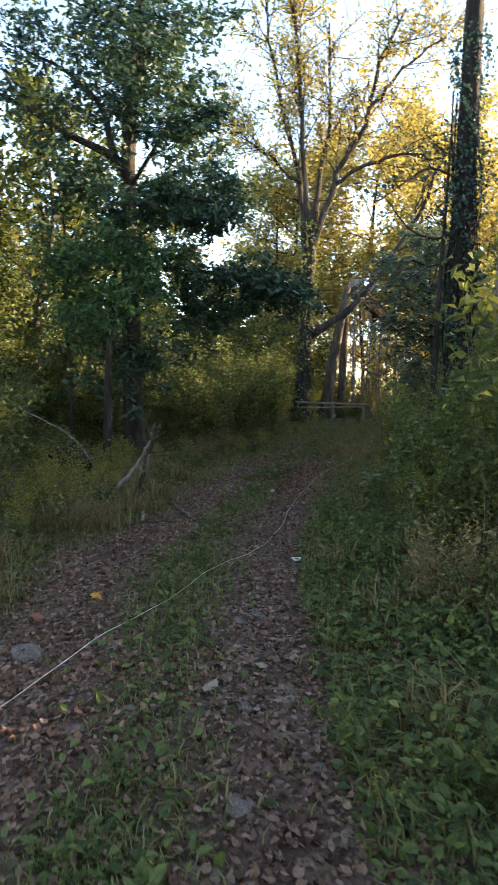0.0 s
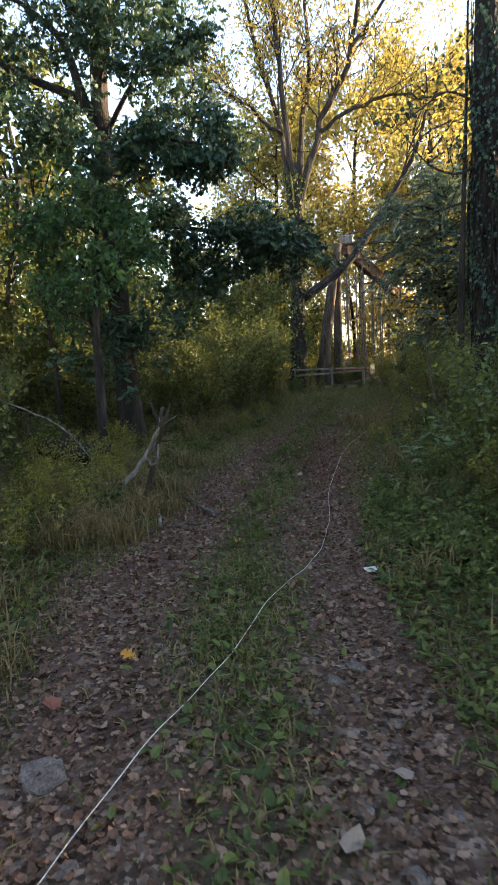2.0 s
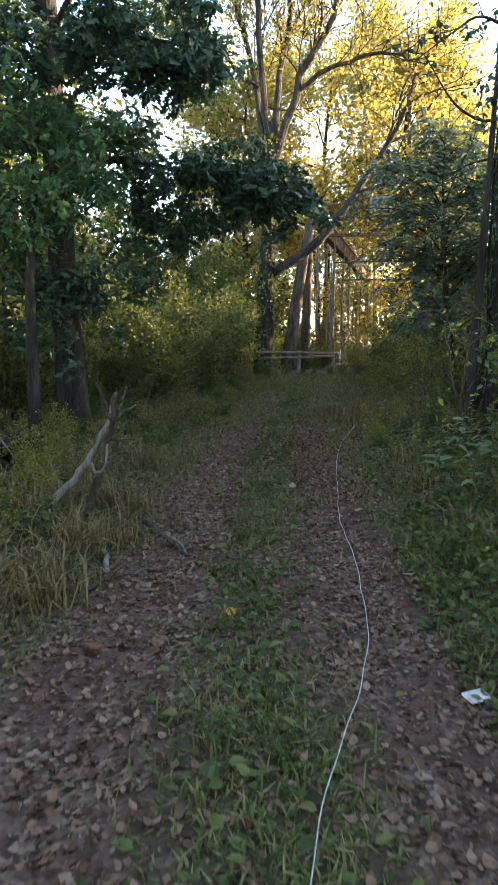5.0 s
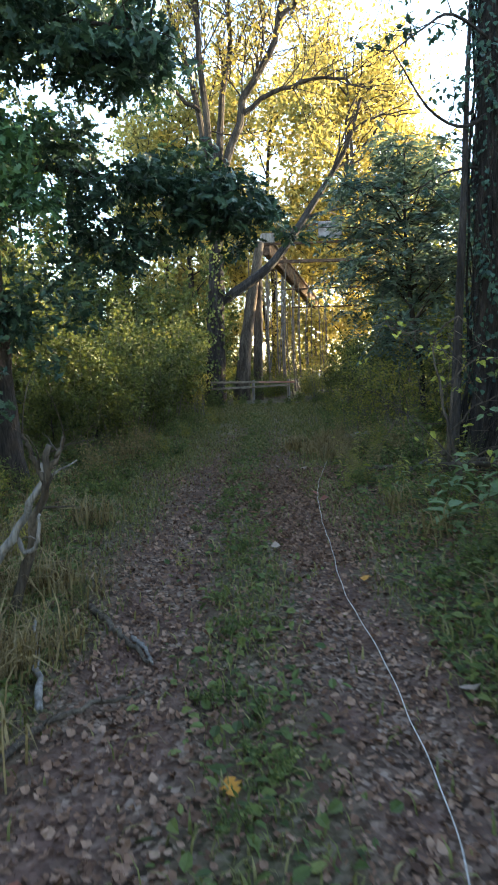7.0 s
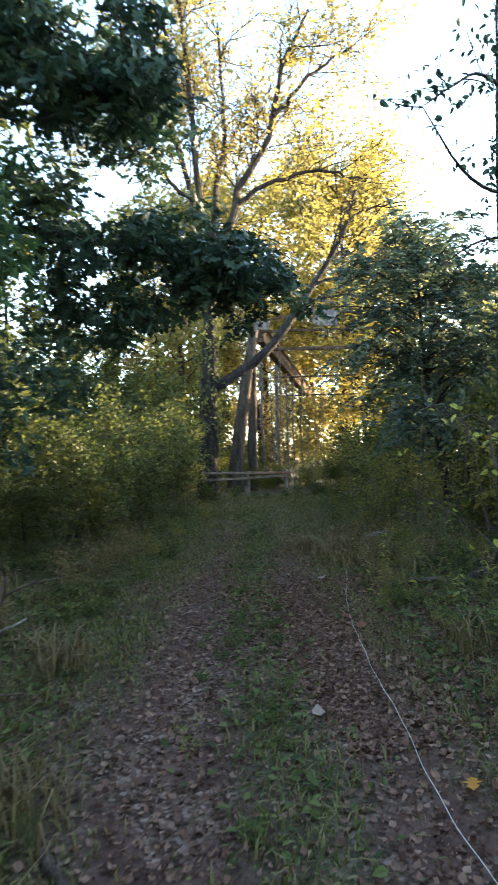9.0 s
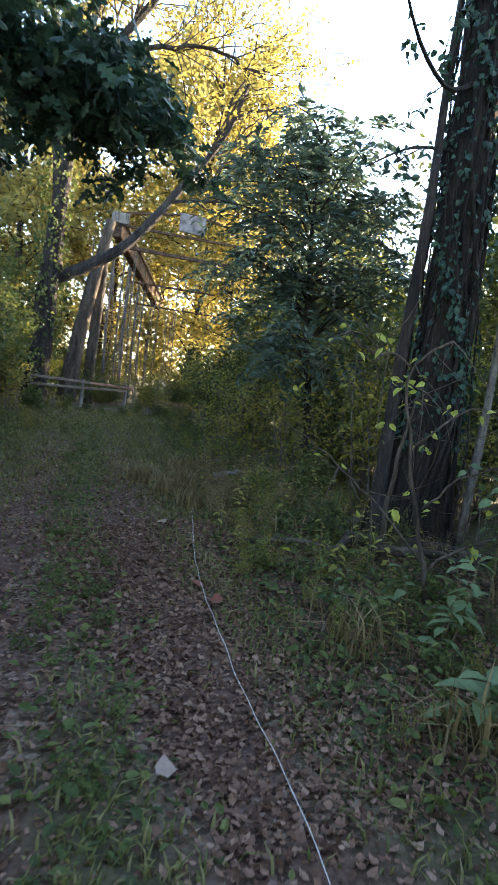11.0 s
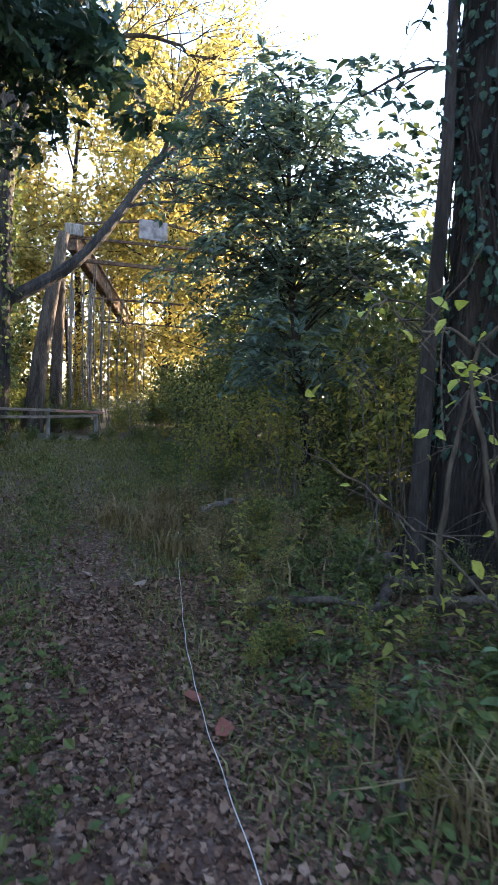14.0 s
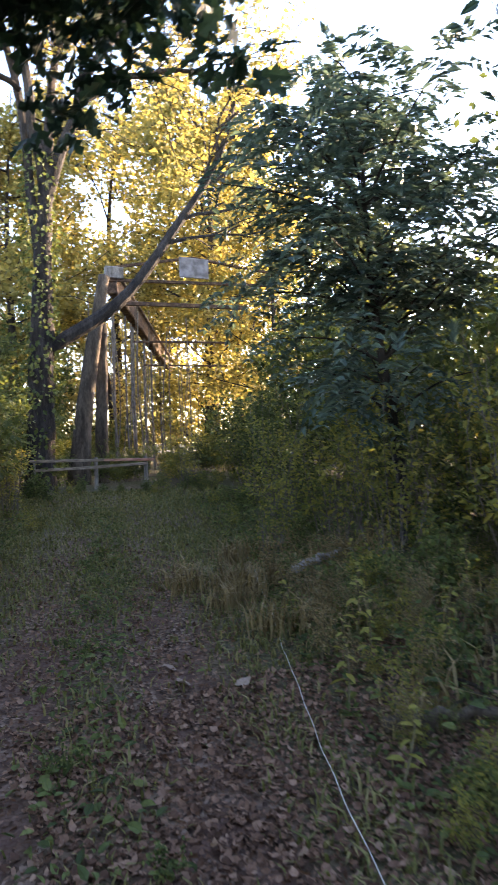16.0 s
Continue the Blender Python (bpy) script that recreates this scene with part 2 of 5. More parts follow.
class Geo:
    def __init__(self):
        self.v, self.f, self.n = [], [], 0

    def add(self, verts, faces):
        self.v.append(np.asarray(verts, float))
        self.f.append(np.asarray(faces, int) + self.n)
        self.n += len(verts)

    def tube(self, pts, radii, sides=7, rough=0.0, rng=None):
        pts = np.asarray(pts, float)
        radii = np.broadcast_to(np.asarray(radii, float), (len(pts),))
        d = np.gradient(pts, axis=0)
        d /= np.linalg.norm(d, axis=1)[:, None] + 1e-9
        ref = np.array([1.0, 0, 0]) if abs(d[0][0]) < 0.8 else np.array([0, 1.0, 0])
        s = np.cross(d, ref)
        s /= np.linalg.norm(s, axis=1)[:, None] + 1e-9
        u = np.cross(s, d)
        a = np.linspace(0, 2 * np.pi, sides, endpoint=False)
        rr = radii[:, None] * np.ones(sides)
        if rough and rng is not None:
            rr = rr * (1 + rough * rng.normal(size=rr.shape))
        ring = pts[:, None] + rr[..., None] * (np.cos(a)[None, :, None] * s[:, None] + np.sin(a)[None, :, None] * u[:, None])
        k, j = np.meshgrid(np.arange(len(pts) - 1), np.arange(sides), indexing="ij")
        j2 = (j + 1) % sides
        faces = np.stack([k * sides + j, k * sides + j2, (k + 1) * sides + j2, (k + 1) * sides + j], -1).reshape(-1, 4)
        verts = ring.reshape(-1, 3)
        n = len(verts)
        self.add(np.vstack([verts, pts[:1], pts[-1:]]), faces)
        caps = [(n, (q + 1) % sides, q) for q in range(sides)] + [(n + 1, n - sides + q, n - sides + (q + 1) % sides) for q in range(sides)]
        self.f.append(np.asarray(caps, int) + self.n - n - 2)

    def leaves(self, base, axis, normal, length, width, shape):
        base, axis, normal = (np.asarray(q, float) for q in (base, axis, normal))
        axis = axis / (np.linalg.norm(axis, axis=1)[:, None] + 1e-9)
        side = np.cross(axis, normal)
        side /= np.linalg.norm(side, axis=1)[:, None] + 1e-9
        up = np.cross(side, axis)
        t = np.asarray(shape[0], float)
        L, W = np.asarray(length, float)[:, None, None], np.asarray(width, float)[:, None, None]
        v = base[:, None] + axis[:, None] * t[None, :, :1] * L + side[:, None] * t[None, :, 1:2] * W + up[:, None] * t[None, :, 2:] * L
        f = np.asarray(shape[1])[None] + (np.arange(len(base)) * len(t))[:, None, None]
        self.add(v.reshape(-1, 3), f.reshape(-1, 3))

    def box(self, centre, size, m=None, bevel=0.12):
        """A box with cut corners along its longest side."""
        size = np.asarray(size, float)
        k = int(np.argmax(size))
        a, b = [q for q in range(3) if q != k]
        c = bevel * min(size[a], size[b])
        ha, hb = size[a] / 2, size[b] / 2
        outline = [(-ha + c, -hb), (ha - c, -hb), (ha, -hb + c), (ha, hb - c), (ha - c, hb), (-ha + c, hb), (-ha, hb - c), (-ha, -hb + c)]
        vs = []
        for e in (-0.5, 0.5):
            for p, q in outline:
                w = [0, 0, 0]
                w[k], w[a], w[b] = e * size[k], p, q
                vs.append(w)
        vs = np.asarray(vs)
        if m is not None:
            vs = vs @ np.array(m.to_3x3()).T
        vs = vs + np.asarray(centre, float)
        self.add(vs, [(q, (q + 1) % 8, 8 + (q + 1) % 8, 8 + q) for q in range(8)])
        self.f.append(np.asarray([(0, 7, 6, 5), (0, 5, 4, 3), (0, 3, 2, 1), (8, 9, 10, 11), (8, 11, 12, 13), (8, 13, 14, 15)], int) + self.n - 16)

    def mesh(self, name, mat, smooth=False):
        me = bpy.data.meshes.new(name)
        v = np.vstack(self.v)
        loops = np.concatenate([f.ravel() for f in self.f])
        sizes = np.concatenate([np.full(len(f), f.shape[1]) for f in self.f])
        me.vertices.add(len(v))
        me.vertices.foreach_set("co", v.ravel().astype(np.float32))
        me.loops.add(len(loops))
        me.loops.foreach_set("vertex_index", loops.astype(np.int32))
        me.polygons.add(len(sizes))
        me.polygons.foreach_set("loop_start", np.concatenate([[0], np.cumsum(sizes)[:-1]]).astype(np.int32))
        me.polygons.foreach_set("use_smooth", np.full(len(sizes), smooth))
        me.materials.append(mat)
        me.update(calc_edges=True)
        return me


def part(name, geo, mat, parent=None, label="", smooth=False):
    ob = new(name, geo.mesh(name, mat, smooth))
    if parent is not None:
        ob.parent = parent
    return tagged(ob, label)


def thing(name, label, category, at=(0, 0, 0), group=""):
    ob = new(name)
    ob.location = at
    return tagged(ob, label, category, group)


def smooth_line(pts, n):
    """A smooth line of n points through pts."""
    pts = np.asarray(pts, float)
    s = np.concatenate([[0], np.cumsum(np.linalg.norm(np.diff(pts, axis=0), axis=1))])
    q = np.linspace(0, s[-1], n)
    tan = np.gradient(pts, s, axis=0)
    k = np.clip(np.searchsorted(s, q, side="right") - 1, 0, len(s) - 2)
    h = (s[k + 1] - s[k])[:, None]
    w = ((q - s[k]) / (s[k + 1] - s[k]))[:, None]
    return ((2 * w**3 - 3 * w**2 + 1) * pts[k] + (w**3 - 2 * w**2 + w) * h * tan[k] + (-2 * w**3 + 3 * w**2) * pts[k + 1] + (w**3 - w**2) * h * tan[k + 1])


def unit(rng, n):
    d = rng.normal(size=(n, 3))
    return d / np.linalg.norm(d, axis=1)[:, None]


def scatter_leaves(geo, rng, centres, spread, size, shape, droop=0.3, ratio=0.6, flat=0.8):
    """Leaves round twig points: spread about each, hanging a little, mostly facing up."""
    n = len(centres)
    base = centres + rng.normal(size=(n, 3)) * spread
    axis = unit(rng, n)
    axis[:, 2] = axis[:, 2] * 0.6 - droop
    normal = unit(rng, n) + np.array([0, 0, flat])
    length = size * rng.uniform(0.65, 1.3, n)
    geo.leaves(base, axis, normal, length, length * ratio * rng.uniform(0.8, 1.2, n), shape)


def grow(rng, p, d, length, r, depth, tubes, tips, kids=4, spread=0.75, up=0.15, steps=5):
    """A limb that wanders, tapers and divides."""
    pts, q, dd = [np.array(p, float)], np.array(p, float), np.array(d, float)
    for _ in range(steps):
        dd = dd + rng.normal(size=3) * 0.16 + np.array([0, 0, up * 0.3])
        dd /= np.linalg.norm(dd)
        q = q + dd * length / steps
        pts.append(q.copy())
    tubes.append((np.array(pts), np.linspace(r, r * 0.35, steps + 1)))
    if depth == 0:
        tips.append(np.array(pts))
        return
    if depth == 1:
        tips.append(np.array(pts[-3:]))
    for k in range(kids):
        w = 0.3 + 0.7 * (k + rng.uniform(0, 0.9)) / kids
        j = min(int(w * steps), steps - 1)
        at = pts[j] + (pts[j + 1] - pts[j]) * (w * steps - j)
        side = np.cross(dd, rng.normal(size=3))
        side /= np.linalg.norm(side) + 1e-9
        nd = dd * (1 - spread * 0.5) + side * spread + np.array([0, 0, up])
        nd /= np.linalg.norm(nd)
        grow(rng, at, nd, length * rng.uniform(0.5, 0.72), r * (0.62 - 0.3 * w * 0.6), depth - 1, tubes, tips, kids, spread, up, 4)


def tip_points(rng, tips, n):
    pick = rng.integers(0, len(tips), n)
    out = np.empty((n, 3))
    for k, t in enumerate(tips):
        s = np.where(pick == k)[0]
        if len(s):
            w = rng.uniform(0.1, 1.1, len(s)) * (len(t) - 1)
            j = np.clip(w.astype(int), 0, len(t) - 2)
            out[s] = t[j] + (t[j + 1] - t[j]) * (w - j)[:, None]
    return out


# ---- the ground ----
RIGHT_EDGE = ([-4, 4, 6, 7, 8.5, 11, 13, 16, 20, 24], [0.5, 0.42, 0.52, 0.75, 1.1, 1.6, 2.2, 3.3, 4.2, 4.8])
LEFT_EDGE = ([-4, 4, 6, 7.2, 9, 12.4, 15.7, 20, 24], [-1.7, -1.75, -1.85, -1.35, -1.26, -0.9, 0.1, 1.2, 1.5])
RIGHT_RUT = ([-4, 2.6, 3.9, 6, 8.6, 11, 13.2, 16, 20], [0.25, 0.2, 0.1, 0.25, 0.55, 0.85, 1.35, 2.1, 3.0])
LEFT_RUT = ([-4, 3.1, 4.3, 6.1, 7.4, 8.1, 10, 12, 16, 20], [-1.1, -1.1, -1.2, -1.0, -0.82, -0.62, -0.27, 0.15, 1.1, 2.0])


def edge(table, y):
    return np.interp(y, *table)


def wave(x, y):
    return (np.sin(x * 1.3 + y * 0.7) + np.sin(x * 0.6 - y * 1.1 + 1.7) + 0.6 * np.sin(x * 3.1 + 2.2) * np.sin(y * 2.7) + 0.35 * np.sin(x * 7.3 + y * 3.1) * np.sin(y * 6.1 - x * 2.0)) / 3


def height(x, y):
    x, y = np.asarray(x, float), np.asarray(y, float)
    s = np.clip((y - 15.5) / 8.5, 0, 1)
    z = 0.45 * s * s * (3 - 2 * s)
    out = np.maximum(np.maximum(x - edge(RIGHT_EDGE, y), edge(LEFT_EDGE, y) - x), 0)
    z = z + 0.12 * (1 - np.exp(-out / 0.8)) + np.minimum(out, 6) * 0.02
    near = np.exp(-np.maximum(y - 18, 0) / 4)
    z = z - near * 0.04 * (np.exp(-((x - edge(RIGHT_RUT, y)) / 0.22) ** 2) + np.exp(-((x - edge(LEFT_RUT, y)) / 0.24) ** 2))
    return z + 0.035 * wave(x, y)


def bare(x, y):
    """How bare and leaf-strewn the ground is: 1 in the ruts, less on the grass strip and banks."""
    a = np.exp(-((x - edge(RIGHT_RUT, y)) / 0.34) ** 2) + 0.95 * np.exp(-((x - edge(LEFT_RUT, y)) / 0.38) ** 2)
    a = a * np.where(y > 13, np.exp(-(y - 13) / 5), 1)
    return np.clip(a + 0.3 + 0.38 * wave(x * 2.1, y * 1.7), 0, 1)


def make_ground():
    far = np.array([9, 11, 14, 18, 24, 32, 45, 65, 100, 160, 300, 600.0])
    xs = np.concatenate([-far[::-1], np.arange(-7.5, 7.6, 0.085), far])
    ys = np.concatenate([-far[::-1] - 4, np.arange(-11, -1, 1.0), np.arange(-1, 17, 0.085), np.arange(17, 30, 0.3), 21 + far])
    X, Y = np.meshgrid(xs, ys)
    rng = np.random.default_rng(3)
    Z = height(X, Y) + rng.normal(size=X.shape) * 0.005 * (np.abs(X) < 7)
    g = Geo()
    nx, ny = len(xs), len(ys)
    k, j = np.meshgrid(np.arange(ny - 1), np.arange(nx - 1), indexing="ij")
    i0 = k * nx + j
    g.add(np.stack([X, Y, Z], -1).reshape(-1, 3), np.stack([i0, i0 + 1, i0 + nx + 1, i0 + nx], -1).reshape(-1, 4))
    ob = part("ground", g, M_GROUND, None, "brown woodland track floor with two leaf-strewn ruts", True)
    tagged(ob, "", "ground", "", "structure")
    a = ob.data.attributes.new("bare", "FLOAT", "POINT")
    a.data.foreach_set("value", bare(X, Y).ravel().astype(np.float32))


make_ground()


def on_ground(x, y, dz=0.0):
    return (x, y, float(height(x, y)) + dz)


# ---- the forked tree at the end of the track ----
def forked_tree():
    rng = np.random.default_rng(11)
    t = thing("forked_tree", "tall half-bare tree with forked grey trunk and thin golden leaves", "tree", (0, 0, 0))
    g = Geo()
    g.tube(smooth_line([(1.98, 24, 0.2), (2.02, 24, 1.0), (2.06, 24, 2.6), (2.14, 24, 4.4), (2.2, 24, 6.0), (2.3, 24, 7.4), (2.3, 24, 8.3)], 26),
           np.interp(np.linspace(0, 1, 26), [0, 0.06, 0.2, 0.45, 0.6, 1], [0.44, 0.34, 0.29, 0.26, 0.22, 0.12]), 14, 0.05, rng)
    part("trunk", g, M_BARK_DARK, t, "dark furrowed trunk", True)
    mains = [([(2.12, 24, 5.5), (1.95, 24.1, 7.4), (1.86, 24.1, 8.4), (1.74, 24.2, 9.54), (1.12, 24.3, 11.88), (0.68, 24.4, 14.2), (0.3, 24.5, 16.2)], 0.12),
             ([(2.25, 24, 7.0), (2.13, 23.9, 8.3), (1.9, 23.8, 9.7), (1.75, 23.7, 11.9), (1.5, 23.6, 14.0), (1.45, 23.5, 16.5)], 0.12),
             ([(2.3, 24, 6.9), (2.68, 23.9, 8.25), (3.3, 23.8, 9.8), (4.25, 23.7, 11.8), (4.5, 23.6, 13.4), (5.45, 23.5, 15.35)], 0.14),
             ([(1.82, 24.1, 9.3), (0.95, 23.8, 9.82), (0.1, 23.6, 10.44), (-0.7, 23.4, 11.04)], 0.075),
             ([(3.1, 23.85, 9.2), (4.19, 23.5, 9.79), (5.65, 23.2, 10.06), (6.96, 23.0, 9.8)], 0.085),
             ([(4.25, 23.7, 11.9), (5.76, 23.8, 13.58), (7.0, 23.9, 14.5)], 0.08),
             ([(2.3, 24, 7.6), (2.6, 24.5, 9.5), (2.9, 24.8, 12), (2.8, 25, 15.5)], 0.12)]
    tips = []
    for line, r in mains:
        g = Geo()
        pts = smooth_line(line, 14)
        pts[2:] += rng.normal(size=(12, 3)) * 0.045
        g.tube(pts, np.linspace(r, r * 0.3, 14), 8)
        tubes = []
        for k in range(20):
            j = int(rng.integers(4, 13))
            d = pts[j] - pts[j - 1]
            d = d / np.linalg.norm(d) + rng.normal(size=3) * 0.6
            d[2] += 0.25
            grow(rng, pts[j], d / np.linalg.norm(d), rng.uniform(1.0, 2.6), r * 0.22, 1, tubes, tips, 7, 0.7, 0.12, 5)
        for p, rr in tubes:
            g.tube(p, np.maximum(rr, 0.007), 4)
        part("branch", g, M_BARK_DARK, t)
    g = Geo()
    low = smooth_line([(2.3, 24, 3.6), (2.53, 23.95, 3.78), (3.32, 23.8, 4.3), (3.86, 23.7, 4.75), (4.6, 23.6, 5.7), (5.2, 23.5, 6.6), (5.8, 23.4, 7.5), (6.3, 23.3, 8.5), (6.6, 23.2, 9.6)], 22)
    g.tube(low, np.linspace(0.17, 0.05, 22), 9, 0.05, rng)
    tubes = []
    for j, d, ln in ((12, (1, -0.2, 0.25), 2.6), (14, (0.3, 0.1, 1), 1.8), (15, (1, 0.1, 0.4), 2.4), (17, (-0.1, 0, 1), 2.0), (18, (0.9, -0.1, 0.5), 1.8), (10, (1, -0.2, 0.1), 2.2)):
        grow(rng, low[j], np.array(d) / np.linalg.norm(d), ln, 0.05, 1, tubes, tips, 4, 0.6, 0.05, 6)
    for p, rr in tubes:
        g.tube(p, np.maximum(rr, 0.008), 5)
    part("branch", g, M_BARK_DARK, t, "long dark side branch")
    g = Geo()
    scatter_leaves(g, rng, tip_points(rng, tips, 12500), 0.14, 0.15, DIAMOND, 0.4, 0.55)
    part("crown", g, L_GOLD, t, "sparse golden leaves")
    g = Geo()
    n = 1500
    z, an = rng.uniform(0.4, 8.0, n), rng.uniform(0, 2 * np.pi, n)
    rad = np.interp(z, [0, 4, 8], [0.33, 0.26, 0.2]) + np.abs(rng.normal(size=n)) * 0.12
    out = np.stack([np.cos(an), np.sin(an), 0 * an], -1)
    ln = rng.uniform(0.08, 0.15, n)
    g.leaves(np.stack([2.08 + rad * np.cos(an), 24 + rad * np.sin(an), z], -1), out * 0.4 + unit(rng, n) * 0.5 + (0, 0, -0.5), out + unit(rng, n) * 0.6, ln, ln * 0.7, DIAMOND)
    part("creeper", g, L_BUSH, t, "dull green creeper leaves on the trunk")


forked_tree()


# ---- the oak over the track, with its low dark boughs ----
def oak():
    rng = np.random.default_rng(21)
    t = thing("oak_tree", "large oak with dark green lobed leaves and overhanging boughs", "tree")
    g = Geo()
    line = smooth_line([(-2.2, 12.0, 0.0), (-2.22, 12.0, 0.7), (-2.26, 12.0, 2.2), (-2.3, 12.0, 4.0), (-2.32, 12.0, 5.8), (-2.2, 12.0, 7.5), (-2.0, 12.1, 9.5), (-1.9, 12.2, 12)], 26)
    g.tube(line, np.interp(np.linspace(0, 1, 26), [0, 0.05, 0.3, 1], [0.3, 0.2, 0.17, 0.06]), 12, 0.05, rng)
    part("trunk", g, M_BARK_DARK, t, "", True)
    limbs = [[(-2.32, 12, 5.3), (-2.55, 12, 5.75), (-2.84, 12, 6.71), (-3.39, 12, 7.26), (-4.4, 12, 7.75)],
             [(-2.32, 12, 5.6), (-2.7, 12, 5.85), (-3.63, 12, 6.29), (-4.2, 12, 6.66), (-5.2, 12, 7.1)],
             [(-2.28, 12, 3.6), (-1.8, 12.1, 3.8), (-1.1, 12.2, 3.8), (-0.2, 12.2, 3.6), (0.95, 12.1, 3.35)],
             [(-2.3, 12, 4.6), (-1.9, 11.4, 4.75), (-1.4, 10.8, 4.75), (-0.9, 10.5, 4.6), (-0.4, 10.3, 4.45)],
             [(-2.3, 12, 5.2), (-1.8, 11.5, 5.7), (-1.3, 10.9, 6.0), (-0.8, 10.5, 6.0)],
             [(-2.3, 12, 4.9), (-1.7, 12.5, 5.3), (-1.0, 12.9, 5.6), (-0.4, 13.0, 5.5)],
             [(-2.3, 12, 6.0), (-2.0, 11.2, 6.6), (-1.9, 10.5, 7.0)]]
    for k, line in enumerate(limbs):
        g = Geo()
        p = smooth_line(line, 14)
        g.tube(p, np.linspace(0.09 if k < 2 else 0.05, 0.012, 14), 7, 0.05, rng)
        tubes = []
        tips = []
        for _ in range(10):
            j = int(rng.integers(4, 14))
            d = rng.normal(size=3)
            grow(rng, p[j], d / np.linalg.norm(d), rng.uniform(0.3, 0.7), 0.012, 0, tubes, tips, 3, 0.7, 0.0, 4)
        for q, rr in tubes:
            g.tube(q, np.maximum(rr, 0.004), 4)
        part("bough", g, M_BARK_DARK, t)
    # clusters of foliage: centre, spread, leaves
    clusters = [((-1.26, 12.3, 3.65), (0.29, 0.36, 0.26), 609), ((-0.76, 12.2, 3.38), (0.31, 0.36, 0.26), 754), ((-0.13, 12.2, 3.46), (0.34, 0.36, 0.22), 812),
                ((0.57, 12.1, 3.40), (0.29, 0.36, 0.20), 667), ((0.95, 12.1, 3.30), (0.17, 0.24, 0.13), 290), ((0.06, 12.2, 3.90), (0.17, 0.24, 0.16), 232), ((-0.67, 12.2, 2.92), (0.18, 0.24, 0.13), 232),
                ((-1.3, 10.6, 4.75), (0.22, 0.3, 0.18), 420), ((-1.05, 10.5, 4.4), (0.2, 0.3, 0.12), 330), ((-0.72, 10.4, 4.3), (0.2, 0.3, 0.13), 330), ((-0.4, 10.4, 4.5), (0.15, 0.2, 0.14), 240),
                ((-0.58, 10.5, 4.9), (0.12, 0.2, 0.1), 130), ((-1.65, 10.6, 4.6), (0.25, 0.3, 0.18), 380), ((-2.1, 10.8, 4.45), (0.25, 0.3, 0.2), 380),
                ((-1.35, 10.7, 6.4), (0.25, 0.3, 0.25), 420), ((-1.2, 10.6, 5.65), (0.22, 0.3, 0.17), 380), ((-0.75, 10.5, 5.85), (0.17, 0.3, 0.13), 260), ((-1.9, 10.8, 6.1), (0.3, 0.3, 0.3), 480),
                ((-2.7, 11.2, 5.3), (0.35, 0.4, 0.22), 480), ((-3.1, 11.3, 5.0), (0.3, 0.4, 0.2), 360), ((-2.0, 10.9, 7.1), (0.35, 0.4, 0.3), 500), ((-1.5, 11.2, 7.6), (0.35, 0.4, 0.3), 360),
                ((-0.7, 13, 6.1), (0.16, 0.3, 0.22), 260), ((-0.7, 13, 5.5), (0.3, 0.3, 0.2), 420), ((-1.5, 12.8, 5.35), (0.3, 0.3, 0.2), 380), ((-0.25, 13, 5.35), (0.2, 0.3, 0.18), 260),
                ((-2.2, 11.5, 2.3), (0.4, 0.3, 0.25), 420), ((-1.7, 11.7, 1.9), (0.3, 0.3, 0.25), 320), ((-2.7, 11.6, 1.6), (0.35, 0.3, 0.25), 320), ((-1.4, 12.3, 2.6), (0.3, 0.3, 0.2), 260), ((-3.0, 11.7, 2.7), (0.4, 0.3, 0.3), 360), ((-3.0, 11.6, 3.9), (0.5, 0.4, 0.35), 480), ((-3.5, 11.8, 6.0), (0.5, 0.4, 0.35), 420), ((-2.6, 12, 4.2), (0.4, 0.4, 0.3), 420), ((-1.9, 11.8, 3.9), (0.35, 0.4, 0.25), 420), ((-2.4, 12, 8.6), (0.6, 0.6, 0.6), 1100), ((-1.9, 12, 7.6), (0.45, 0.4, 0.4), 700), ((-1.35, 12, 7.0), (0.35, 0.4, 0.3), 480), ((-1.5, 12, 8.4), (0.5, 0.4, 0.4), 600), ((-3.1, 12, 8.0), (0.6, 0.5, 0.5), 800), ((-2.7, 12, 7.0), (0.45, 0.4, 0.35), 520), ((-3.9, 12.2, 8.6), (0.6, 0.5, 0.5), 600), ((0.3, 12.1, 3.42), (0.28, 0.3, 0.2), 560), ((-1.3, 12.4, 6.2), (0.4, 0.4, 0.25), 420), ((-3.4, 12, 6.9), (0.5, 0.4, 0.3), 380), ((-4.3, 12, 7.4), (0.5, 0.5, 0.3), 380)]
    for c, s, n in clusters:
        n = int(n * 1.35)
        g = Geo()
        cc = np.repeat(np.array(c)[None] + rng.normal(size=(16, 3)) * np.array(s) * 1.05, n // 16 + 1, axis=0)[:n]
        scatter_leaves(g, rng, cc, np.array(s) * 0.33, 0.125, LOBED, 0.35, 0.7)
        part("foliage", g, L_OAK, t)


oak()


